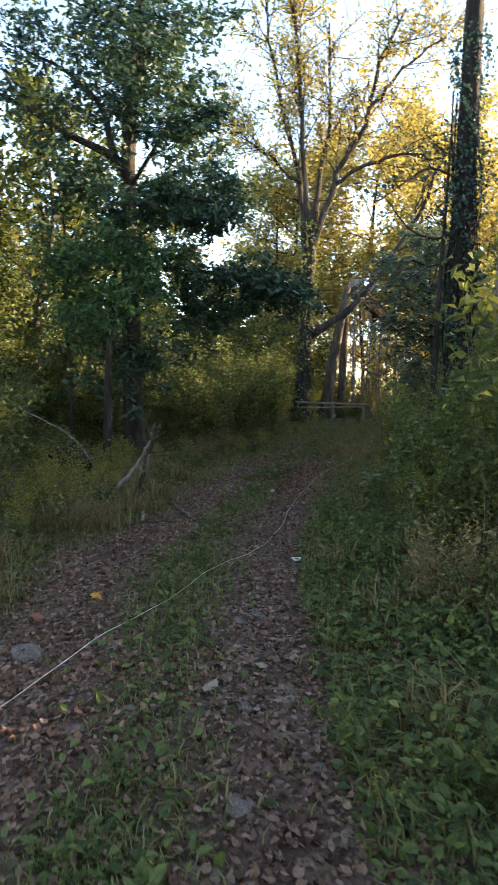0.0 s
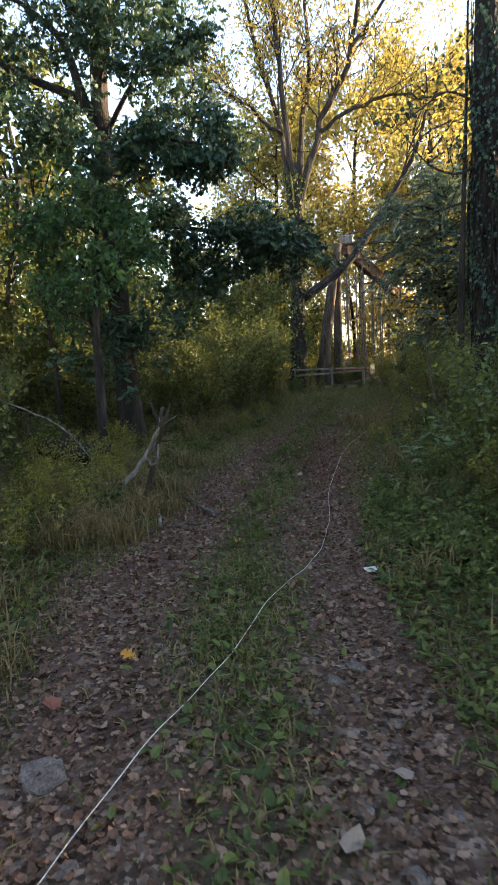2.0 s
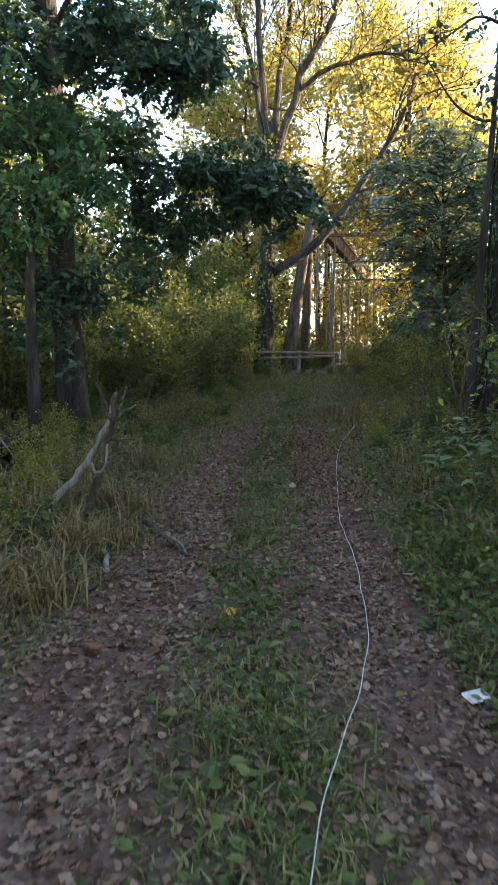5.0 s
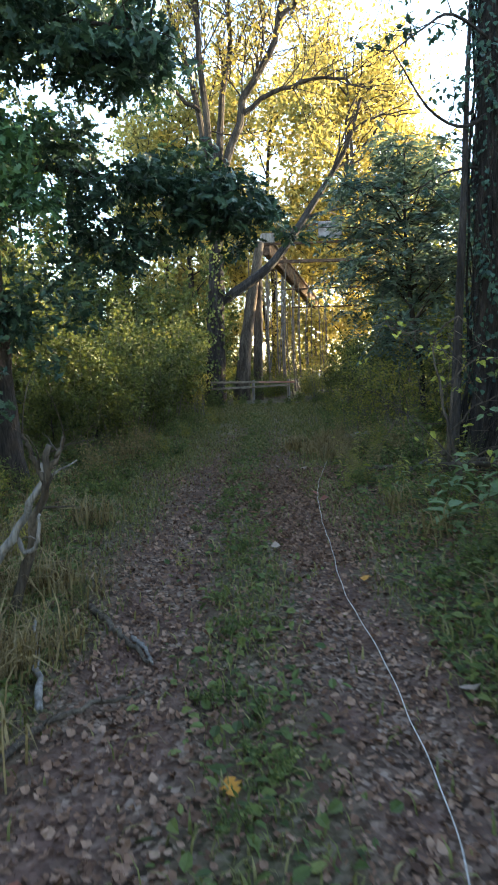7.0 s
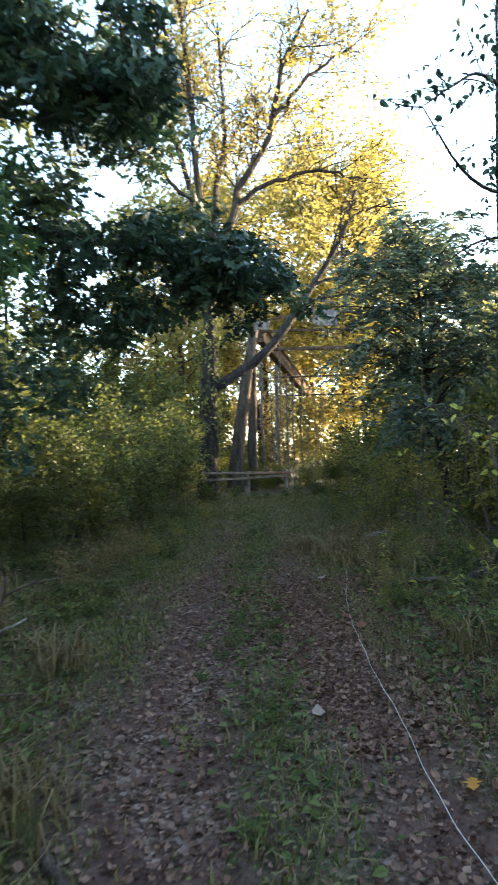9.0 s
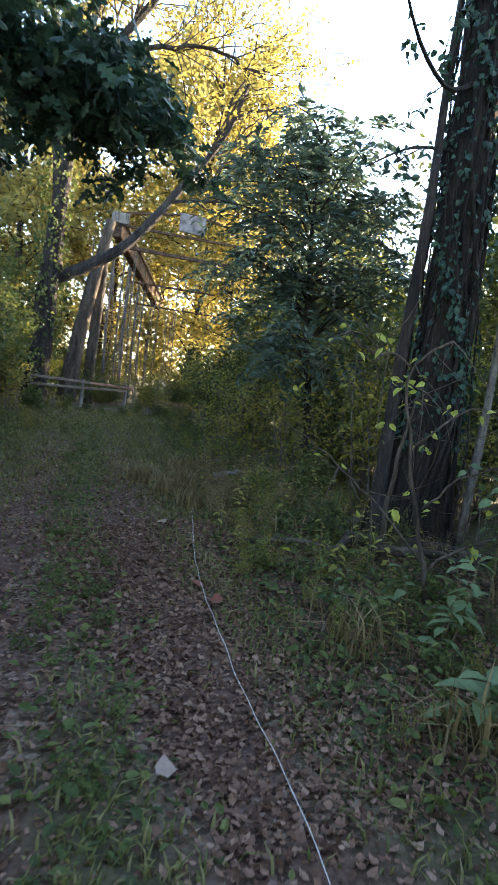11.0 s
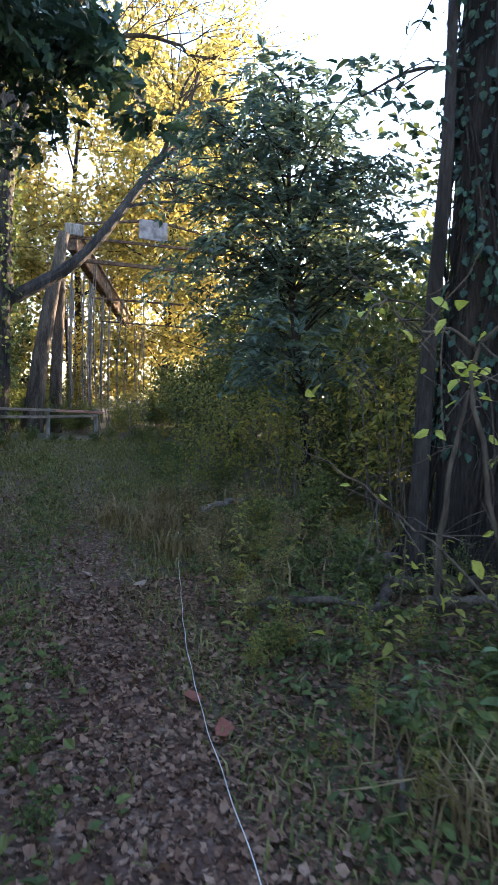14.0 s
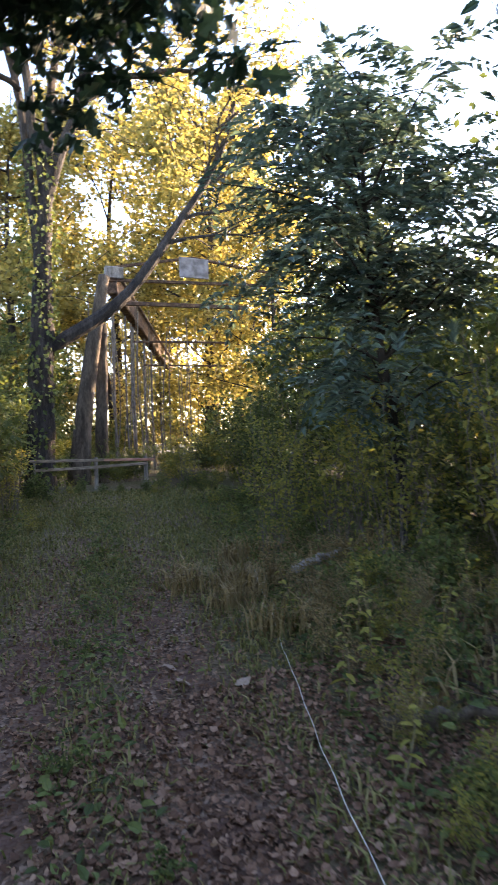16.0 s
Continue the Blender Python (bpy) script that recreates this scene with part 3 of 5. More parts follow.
# ---- maple sapling beside the oak ----
def sapling(name, label, base, top, r, clusters, mat, leaf, shape, seed, bark=M_BARK_DARK, ratio=0.65):
    rng = np.random.default_rng(seed)
    t = thing(name, label, "tree")
    g = Geo()
    b, e = np.array(base, float), np.array(top, float)
    mid = [(b + (e - b) * w) + rng.normal(size=3) * 0.04 for w in (0.25, 0.5, 0.75)]
    line = smooth_line([b - (0, 0, 0.1), *mid, e], 16)
    g.tube(line, np.linspace(r, r * 0.25, 16), 9, 0.05, rng)
    part("trunk", g, bark, t, "", True)
    for c, s, n in clusters:
        c = np.array(c, float)
        j = int(np.argmin(np.abs(line[:, 2] - (c[2] - 0.35 * np.linalg.norm(c[:2] - line[8][:2]) - 0.1))))
        g = Geo()
        g.tube(smooth_line([line[j], (line[j] + c) / 2 + (0, 0, 0.08), c], 7), np.linspace(r * 0.3, 0.005, 7), 5)
        part("branch", g, bark, t)
        g = Geo()
        cc = np.repeat(c[None] + rng.normal(size=(14, 3)) * np.array(s), n // 14 + 1, axis=0)[:n]
        scatter_leaves(g, rng, cc, np.array(s) * 0.4, leaf, shape, 0.55, ratio)
        part("foliage", g, mat, t)
    return t


sapling("maple_sapling", "slender maple sapling with drooping bright green leaves", on_ground(-2.46, 10.75), (-2.3, 10.75, 4.3), 0.085,
        [((-2.6, 10.6, 3.75), (0.25, 0.3, 0.16), 330), ((-2.15, 10.5, 3.8), (0.22, 0.3, 0.14), 330), ((-1.72, 10.6, 3.48), (0.18, 0.3, 0.16), 300), ((-1.6, 10.7, 3.1), (0.15, 0.3, 0.16), 240),
         ((-2.3, 10.6, 3.15), (0.3, 0.3, 0.18), 380), ((-2.8, 10.7, 3.0), (0.28, 0.3, 0.2), 330), ((-2.1, 10.6, 2.75), (0.25, 0.3, 0.16), 240), ((-3.2, 10.9, 3.5), (0.3, 0.3, 0.25), 300), ((-2.9, 10.9, 2.4), (0.3, 0.3, 0.2), 200)],
        L_MAPLE, 0.12, LOBED, 31)
sapling("thin_sapling", "thin dark sapling stem with few leaves", on_ground(-3.3, 11.6), (-3.5, 11.7, 5.0), 0.05, [((-3.6, 11.6, 3.4), (0.3, 0.3, 0.3), 160), ((-3.3, 11.5, 4.6), (0.3, 0.3, 0.3), 160)], L_MAPLE, 0.11, OVATE, 32)
sapling("thin_sapling", "thin dark sapling stem with few leaves", on_ground(-3.0, 13.4), (-3.1, 13.5, 4.4), 0.045, [((-3.2, 13.4, 3.0), (0.3, 0.3, 0.3), 160), ((-2.9, 13.3, 4.0), (0.3, 0.3, 0.3), 160)], L_MAPLE, 0.11, OVATE, 33)


# ---- ivy-covered trunk and its neighbours on the bank ----
def ivy_tree():
    rng = np.random.default_rng(41)
    t = thing("ivy_clad_tree", "thick dark tree trunk wrapped in ivy and hanging vines", "tree")
    b = np.array([3.9, 11.75, 0.0])
    g = Geo()
    line = smooth_line([b, b + (0.0, 0, 0.8), b + (-0.02, 0, 2.5), b + (-0.02, 0, 5.0), b + (0.05, 0.1, 8.0), b + (0.1, 0.1, 11)], 30)
    g.tube(line, np.interp(np.linspace(0, 1, 30), [0, 0.04, 0.12, 0.5, 1], [0.36, 0.27, 0.215, 0.2, 0.12]), 18, 0.07, rng)
    part("trunk", g, M_BARK_SHAGGY, t, "", True)
    for k in range(30):
        a = rng.uniform(0, 2 * np.pi)
        g = Geo()
        zs = np.linspace(-0.05, rng.uniform(1.5, 7.0), 12)
        rad = np.interp(zs, [0, 0.5, 1.6, 8], [0.48, 0.34, 0.245, 0.22]) * rng.uniform(0.95, 1.45 if k > 15 else 1.1)
        aa = a + 0.55 * np.sin(zs * rng.uniform(0.8, 2.2) + a)
        g.tube(np.stack([b[0] + rad * np.cos(aa), b[1] + rad * np.sin(aa), zs], -1), rng.uniform(0.006, 0.019), 6, 0.1, rng)
        part("vine", g, M_BARK_SHAGGY, t)
    g = Geo()
    n = 3000
    z, a = rng.uniform(1.1, 8.0, n) ** 1.0, rng.uniform(0, 2 * np.pi, n)
    rad = 0.22 + np.abs(rng.normal(size=n)) * 0.075
    out = np.stack([np.cos(a), np.sin(a), 0 * a], -1)
    base = np.stack([b[0] + rad * np.cos(a), b[1] + rad * np.sin(a), z], -1)
    ln = rng.uniform(0.035, 0.085, n)
    a = a + 0.5 * np.sin(z * 3.0 + a * 2)
    base = np.stack([b[0] + rad * np.cos(a), b[1] + rad * np.sin(a), z], -1)
    g.leaves(base, out * 0.3 + unit(rng, n) * 0.4 + (0, 0, -0.8), out + unit(rng, n) * 0.5, ln, ln * 0.85, OVATE)
    part("ivy", g, L_OAK, t, "dark ivy leaves")
    for line, r in (([(3.9, 11.7, 4.6), (3.4, 11.6, 4.3), (2.9, 11.4, 4.35), (2.3, 11.2, 4.9)], 0.03), ([(3.9, 11.7, 3.9), (3.3, 11.9, 3.85), (2.9, 12.0, 3.6)], 0.022), ([(3.9, 11.7, 5.3), (3.2, 11.5, 5.5), (2.6, 11.1, 5.1), (2.14, 11.0, 4.75)], 0.025)):
        g = Geo()
        p = smooth_line(line, 12)
        g.tube(p, np.linspace(r, 0.006, 12), 6, 0.05, rng)
        tubes, tips = [], []
        for _ in range(5):
            j = int(rng.integers(4, 12))
            d = rng.normal(size=3) + (0, 0, -0.2)
            grow(rng, p[j], d / np.linalg.norm(d), rng.uniform(0.3, 0.7), 0.007, 0, tubes, tips, 3, 0.7, -0.05, 4)
        for q, rr in tubes:
            g.tube(q, np.maximum(rr, 0.003), 4)
        part("branch", g, M_BARK_DARK, t)
        g = Geo()
        scatter_leaves(g, rng, tip_points(rng, tips, 38), 0.03, 0.1, OVATE, 0.5, 0.5)
        part("foliage", g, L_OAK, t)


ivy_tree()
sapling("leaning_sapling", "slim dark sapling leaning against the ivy-clad tree", on_ground(3.38, 11.75), (3.62, 11.85, 6.2), 0.075, [((3.4, 11.7, 4.6), (0.2, 0.2, 0.2), 50), ((3.7, 11.7, 5.8), (0.4, 0.3, 0.3), 120)], L_OAK, 0.09, OVATE, 43)
sapling("grey_sapling", "slim grey-barked sapling beside the ivy-clad tree", on_ground(4.37, 11.6), (4.5, 11.5, 5.6), 0.05, [((4.6, 11.4, 4.2), (0.25, 0.25, 0.3), 110), ((4.4, 11.5, 5.2), (0.4, 0.3, 0.4), 200), ((4.8, 11.4, 3.4), (0.25, 0.25, 0.2), 60)], L_ASH, 0.08, OVATE, 44, M_TWIG)

sapling("vine_hung_tree", "dark leaning trunk hung with green vine leaves", on_ground(6.05, 11.15), (5.7, 12.4, 8.0), 0.21, [((5.8, 11.5, 4.2), (0.35, 0.3, 0.5), 150), ((5.9, 11.2, 2.9), (0.35, 0.3, 0.5), 170), ((5.5, 11.7, 5.6), (0.6, 0.5, 0.5), 180), ((5.4, 11.2, 3.4), (0.4, 0.3, 0.5), 120)], L_WEED, 0.1, OVATE, 45)


def snag_shrub():
    """Bare forked shrub in front of the ivy-clad tree."""
    rng = np.random.default_rng(51)
    t = thing("bare_shrub", "bare twisted grey shrub with forked stems and few yellow leaves", "shrub")
    lines = [([(2.68, 10.25, 0.1), (2.63, 10.27, 0.35), (2.57, 10.34, 0.71), (2.46, 10.46, 1.39), (2.45, 10.48, 1.72), (2.5, 10.4, 1.85), (2.62, 10.3, 1.95)], 0.026),
             ([(2.97, 11.16, 0.1), (2.98, 11.14, 0.56), (3.02, 11.1, 1.2), (3.06, 11.06, 1.55)], 0.035),
             ([(2.45, 10.48, 1.72), (2.3, 10.5, 1.8), (2.1, 10.5, 1.78), (1.9, 10.5, 1.9)], 0.012),
             ([(2.57, 10.34, 0.75), (2.75, 10.2, 1.0), (3.0, 10.0, 1.15), (3.35, 9.8, 1.2)], 0.012),
             ([(2.5, 10.4, 1.2), (2.8, 10.2, 1.5), (3.2, 10.0, 1.4), (3.6, 9.7, 1.45)], 0.011),
             ([(2.62, 10.3, 0.4), (2.4, 10.6, 0.75), (2.2, 10.9, 1.0), (1.9, 11.2, 1.25)], 0.012),
             ([(2.62, 10.3, 0.3), (2.85, 10.15, 0.55), (3.15, 9.95, 0.7), (3.5, 9.7, 0.72)], 0.016)]
    tips = []
    for line, r in lines:
        g = Geo()
        p = smooth_line(line, 14)
        p[1:] += rng.normal(size=(13, 3)) * 0.008
        g.tube(p, np.linspace(r * 0.75, max(r * 0.3, 0.003), 14), 7, 0.06, rng)
        tubes = []
        for _ in range(11):
            j = int(rng.integers(5, 14))
            d = rng.normal(size=3)
            grow(rng, p[j], d / np.linalg.norm(d), rng.uniform(0.2, 0.8), 0.005, 0, tubes, tips, 3, 0.7, 0.0, 5)
        for q, rr in tubes:
            g.tube(q, np.maximum(rr, 0.0022), 4)
        part("stem", g, M_BARK, t, "", True)
    g = Geo()
    c = np.concatenate([tip_points(rng, tips, 60), np.array([(2.54, 10.6, 1.67), (2.75, 10.6, 1.16), (2.9, 10.5, 0.7)]).repeat(4, 0)])
    scatter_leaves(g, rng, c, 0.05, 0.085, OVATE, 0.5, 0.6)
    part("foliage", g, L_LIME, t, "yellow-green leaves")


snag_shrub()


# ---- ash tree with blue-green leaflets ----
def ash_tree():
    rng = np.random.default_rng(61)
    t = thing("ash_tree", "young ash tree with dark blue-green compound leaves", "tree")
    g = Geo()
    line = smooth_line([(4.6, 14.9, 0.0), (4.5, 14.9, 1.2), (4.3, 14.95, 2.6), (4.22, 15, 3.9), (4.2, 15, 5.3)], 20)
    g.tube(line, np.linspace(0.07, 0.012, 20), 8, 0.05, rng)
    part("trunk", g, M_BARK_DARK, t, "", True)
    for k in range(66):
        w = rng.uniform(0.3, 0.99)
        j = int(w * 19)
        a = rng.uniform(0, 2 * np.pi)
        reach = np.interp(line[j][2], [1, 2.3, 3.6, 4.6, 5.3], [0.9, 1.45, 1.6, 1.1, 0.4]) * rng.uniform(0.6, 1.1)
        e = line[j] + (reach * np.cos(a), reach * np.sin(a), reach * rng.uniform(0.1, 0.8))
        g = Geo()
        p = smooth_line([line[j], (line[j] + e) / 2 + (0, 0, 0.12), e], 8)
        g.tube(p, np.linspace(0.018, 0.004, 8), 5)
        part("branch", g, M_BARK_DARK, t)
        # compound leaves: leaflets in pairs along a stalk
        g = Geo()
        m = 19
        st = p[rng.integers(2, 8, m)] + rng.normal(size=(m, 3)) * 0.13
        d = unit(rng, m) * (1, 1, 0.6) + (p[-1] - p[0]) / reach * 0.5
        d /= np.linalg.norm(d, axis=1)[:, None]
        for s in range(1, 6):
            for sg in (-1, 1):
                side = np.cross(d, np.array([0, 0, 1.0])) * sg
                base = st + d * (0.06 * s) + (0, 0, -0.006 * s * s)
                ln = rng.uniform(0.09, 0.16, m)
                g.leaves(base, side + d * 0.5 + (0, 0, -0.35), np.tile((0, 0, 1.0), (m, 1)) + unit(rng, m) * 0.7, ln, ln * 0.42, DIAMOND)
        part("foliage", g, L_ASH, t)


ash_tree()


# ---- ruined frame, leaning trunks and rail at the end of the track ----
def leaning_dead_trunk(line, radii, seed):
    rng = np.random.default_rng(seed)
    t = thing("dead_tree", "leaning bare grey dead trunk behind the forked tree", "tree")
    g = Geo()
    g.tube(smooth_line(line, 16), np.interp(np.linspace(0, 1, 16), np.linspace(0, 1, len(radii)), radii), 12, 0.06, rng)
    part("trunk", g, M_BARK, t, "", True)


leaning_dead_trunk([(3.1, 25.5, 0.3), (3.2, 25.5, 1.5), (3.45, 25.5, 3.4), (3.75, 25.5, 5.0), (3.88, 25.5, 5.75)], [0.3, 0.23, 0.2, 0.17, 0.14], 71)
leaning_dead_trunk([(3.78, 25.9, 0.3), (3.8, 25.9, 2.0), (3.86, 25.9, 3.6), (3.9, 25.9, 4.6)], [0.2, 0.17, 0.15, 0.11], 72)


def beam_between(geo, a, b, w, h):
    a, b = Vector(a), Vector(b)
    m = (b - a).to_track_quat("X", "Z").to_matrix().to_4x4()
    geo.box((a + b) / 2, ((b - a).length, w, h), m)


def ruined_frame():
    t = thing("ruined_frame", "rusty remains of an open roof frame with a pale panel", "structure")
    # the strip in pale plank colour paints in the beam's sunlit top edge
    for name, a, b, w, h, mat in (("beam", (4.2, 26, 5.68), (8.45, 34, 4.5), 0.26, 0.5, M_BEAM), ("roof_edge", (4.26, 25.98, 5.93), (8.5, 33.98, 4.74), 0.3, 0.05, M_PLANK),
                                  ("cross_bar", (4.0, 26, 5.78), (8.9, 26.1, 6.05), 0.08, 0.08, M_BEAM), ("cross_bar", (4.5, 26, 5.2), (8.2, 26.1, 5.34), 0.09, 0.11, M_BEAM),
                                  ("cross_bar", (4.05, 26.04, 6.1), (6.5, 26.04, 6.62), 0.07, 0.07, M_BEAM), ("cross_bar", (6.5, 26.04, 6.62), (9.2, 26.1, 6.42), 0.07, 0.07, M_BEAM),
                                  ("cross_bar", (5.3, 28, 4.52), (8.4, 28, 4.62), 0.06, 0.06, M_BEAM), ("cross_bar", (5.9, 29, 3.95), (8.8, 29, 4.0), 0.05, 0.05, M_BEAM),
                                  ("bracket", (4.02, 26, 5.98), (4.5, 26, 5.98), 0.2, 0.32, M_DEAD)):
        g = Geo()
        beam_between(g, a, b, w, h)
        part(name, g, mat, t)
    g = Geo()
    g.box((6.5, 25.93, 6.3), (0.86, 0.05, 0.56), None, 0.3)
    part("panel", g, M_PANEL, t, "faded white square panel")
    for x, y, z, r in ((4.45, 27.0, 5.35, 0.05), (4.95, 27.6, 5.2, 0.035), (5.45, 28.6, 5.1, 0.06), (5.25, 28.1, 5.1, 0.03), (6.1, 29.6, 4.9, 0.055), (6.7, 30.8, 4.8, 0.05), (7.4, 32.0, 4.6, 0.06), (8.4, 33.9, 4.3, 0.07)):
        g = Geo()
        g.tube(smooth_line([(x + 0.05, y, 0.3), (x - 0.02, y, z * 0.5), (x, y, z)], 8), r * 0.8, 8)
        part("post", g, M_TWIG, t, "thin weathered post")


ruined_frame()


def hanging_stems():
    rng = np.random.default_rng(75)
    t = thing("hanging_vines", "tangle of thin pale vines hanging beside the dead trunks", "vine")
    for k in range(26):
        x, y = rng.uniform(3.6, 6.8), rng.uniform(26.2, 28.5)
        z = rng.uniform(3.2, 5.4)
        g = Geo()
        g.tube(smooth_line([(x + rng.normal() * 0.25, y, 0.35), (x + rng.normal() * 0.08, y, z * 0.5), (x, y, z)], 9), rng.uniform(0.008, 0.02), 5)
        part("vine", g, M_TWIG, t)


hanging_stems()


def rail():
    t = thing("fence_rail", "low weathered two-plank rail across the end of the track", "fence")
    rng = np.random.default_rng(77)
    for k, (a, b, mat) in enumerate((((1.72, 23.45, 1.13), (3.3, 23.55, 1.1), M_PLANK), ((3.2, 23.62, 1.1), (4.5, 23.7, 1.07), M_PLANK_RED), ((1.78, 23.4, 0.93), (3.2, 23.5, 0.95), M_PLANK), ((3.1, 23.56, 0.95), (4.3, 23.62, 0.99), M_PLANK))):
        g = Geo()
        beam_between(g, a, b, 0.05, 0.06)
        part("plank", g, mat, t)
    for x in (1.85, 3.15, 4.3):
        g = Geo()
        g.tube([(x, 23.74, 0.2), (x + 0.02, 23.74, 0.7), (x + 0.01, 23.74, 1.16)], 0.045, 8, 0.06, rng)
        part("post", g, M_DEAD, t)


rail()


# ---- woods: golden trees beyond, green ones at the sides ----
def wood_tree(seed, h, mat, leaf_count, leaf, crown_from, spread, name, label):
    rng = np.random.default_rng(seed)
    t = thing(name, label, "tree", (0, 0, 0), "woodland trees")
    tubes, tips = [], []
    line = smooth_line([(0, 0, -0.3), (rng.normal() * 0.1, rng.normal() * 0.1, h * 0.3), (rng.normal() * 0.3, rng.normal() * 0.3, h * 0.65), (rng.normal() * 0.4, rng.normal() * 0.4, h)], 16)
    g = Geo()
    g.tube(line, np.linspace(0.02 * h * 0.75, 0.02, 16), 8, 0.05, rng)
    for k in range(22):
        w = crown_from + (0.97 - crown_from) * (k + rng.uniform()) / 22
        j = int(w * 15)
        a = k * 2.4 + rng.uniform(0, 1)
        lift = rng.uniform(0.15, 0.7)
        ln = h * spread * (1.15 - 0.8 * abs(w - 0.55)) * rng.uniform(0.6, 1.1) * (1 - 0.55 * max(w - 0.7, 0) / 0.3)
        grow(rng, line[j], np.array([math.cos(a), math.sin(a), lift]) / math.sqrt(1 + lift * lift), ln, 0.05, 1, tubes, tips, 4, 0.7, 0.1, 5)
    for p, r in tubes:
        g.tube(p[::2], np.maximum(r[::2], 0.012), 3)
    part("trunk", g, M_BARK_DARK, t)
    g = Geo()
    c = tip_points(rng, tips, leaf_count)
    scatter_leaves(g, rng, c, 0.03 * h * 0.75, leaf, DIAMOND, 0.35, 0.65)
    part("crown", g, mat, t)
    return t


GOLD_A = wood_tree(81, 15, L_GOLD, 9500, 0.24, 0.12, 0.26, "golden_tree", "tall golden-leaved tree in low sunlight")
GOLD_B = wood_tree(82, 13, L_GOLD, 8500, 0.24, 0.1, 0.3, "golden_tree", "tall golden-leaved tree in low sunlight")
OLIVE_A = wood_tree(83, 14, L_OLIVE, 9000, 0.24, 0.12, 0.26, "olive_tree", "olive green woodland tree turning yellow")
GREEN_A = wood_tree(84, 11, L_BUSH, 7200, 0.22, 0.1, 0.28, "green_tree", "dense dark green woodland tree")
GREEN_B = wood_tree(85, 8, L_BUSH, 6500, 0.17, 0.06, 0.3, "green_tree", "young dense green woodland tree")


def place(ob, x, y, turn, s, first):
    m = pose(x, y, float(height(x, y)), 0, 0, turn) @ Matrix.Scale(s, 4)
    if first:
        ob.matrix_basis = m
        return ob
    return copy_thing(ob, m)


def woods():
    rng = np.random.default_rng(91)
    used = set()

    def put(ob, x, y, s):
        place(ob, x, y, rng.uniform(0, 360), s, ob.name not in used)
        used.add(ob.name)

    for x, y, s in ((9.8, 32.5, 1.0), (3.4, 37.5, 1.0), (10.5, 35, 1.08), (1.5, 36, 0.85), (2.4, 34.6, 0.95), (7.5, 39, 1.15), (13.5, 38, 1.0), (16, 31, 0.62)):
        put(GOLD_A, x, y, s)
    for x, y, s in ((10.6, 28.5, 0.7), (6.5, 36, 1.0), (-1.5, 33, 0.72), (-3.5, 37, 0.85), (3, 40, 1.1), (11.5, 42, 1.2), (-7, 30, 0.85), (-10, 24, 0.8), (13, 27, 0.5)):
        put(GOLD_B, x, y, s)
    for x, y, s in ((-4, 27, 0.66), (-6.5, 22, 0.85), (-8, 17, 0.9), (-0.5, 30, 0.55), (-11, 33, 1.1), (-14, 18, 1.0), (18, 44, 0.9), (-7, 40, 0.95), (-16, 40, 1.2), (22, 36, 0.6)):
        put(OLIVE_A, x, y, s)
    # several unseen right-hand trees are added to block low sun from track and oak
    for x, y, s in ((-5.2, 15, 0.75), (-7, 11, 0.95), (-6, 6, 0.9), (8.2, 13.4, 0.8), (9.5, 17, 0.55), (9.5, 9.5, 0.85), (7.5, 4, 0.95), (6.5, -4, 1.1), (-6, -3, 1.1), (0, -9, 1.1),
                    # (13, 26.2) is added behind the ash to shade the forked trunk
                    (14, 13, 0.75), (16, 20, 0.6), (13, 6, 0.95), (20, 12, 0.85), (8.8, 22, 0.75), (10.4, 12.4, 0.95), (13.5, 15.6, 1.0), (13, 26.2, 0.7), (24, 24, 0.72), (19, 3, 1.0), (27, 15, 0.95), (-11, 4, 1.1)):
        put(GREEN_A, x, y, s)
    for x, y, s in ((-3.3, 13.2, 0.42), (-1.9, 14.4, 0.33), (-3.9, 10.0, 0.42), (-2.8, 16.2, 0.45), (-1.4, 17.2, 0.36), (-4.4, 18.5, 0.6), (-4.6, 12.8, 0.5), (-3.4, 22.5, 0.5), (6.4, 17.5, 0.55), (7.6, 21.5, 0.45), (6.2, 14.2, 0.42), (6.2, 10.2, 0.5), (4.9, 6.8, 0.5), (4.6, 3.6, 0.6), (-4.6, 8.3, 0.52), (-5.2, 3.2, 0.7), (10, 24, 0.45), (-6.5, 19.5, 0.7),
                    (9.2, 12.8, 0.7), (8.0, 10.8, 0.6), (8.8, 15.4, 0.5), (10.5, 12.4, 0.6), (10.8, 19.5, 0.5), (5.4, 16.2, 0.4), (12.5, 16.5, 0.55), (-3.6, 15.6, 0.45), (-5.6, 10.4, 0.6), (-2.4, 20.8, 0.5)):
        put(GREEN_B, x, y, s)


woods()


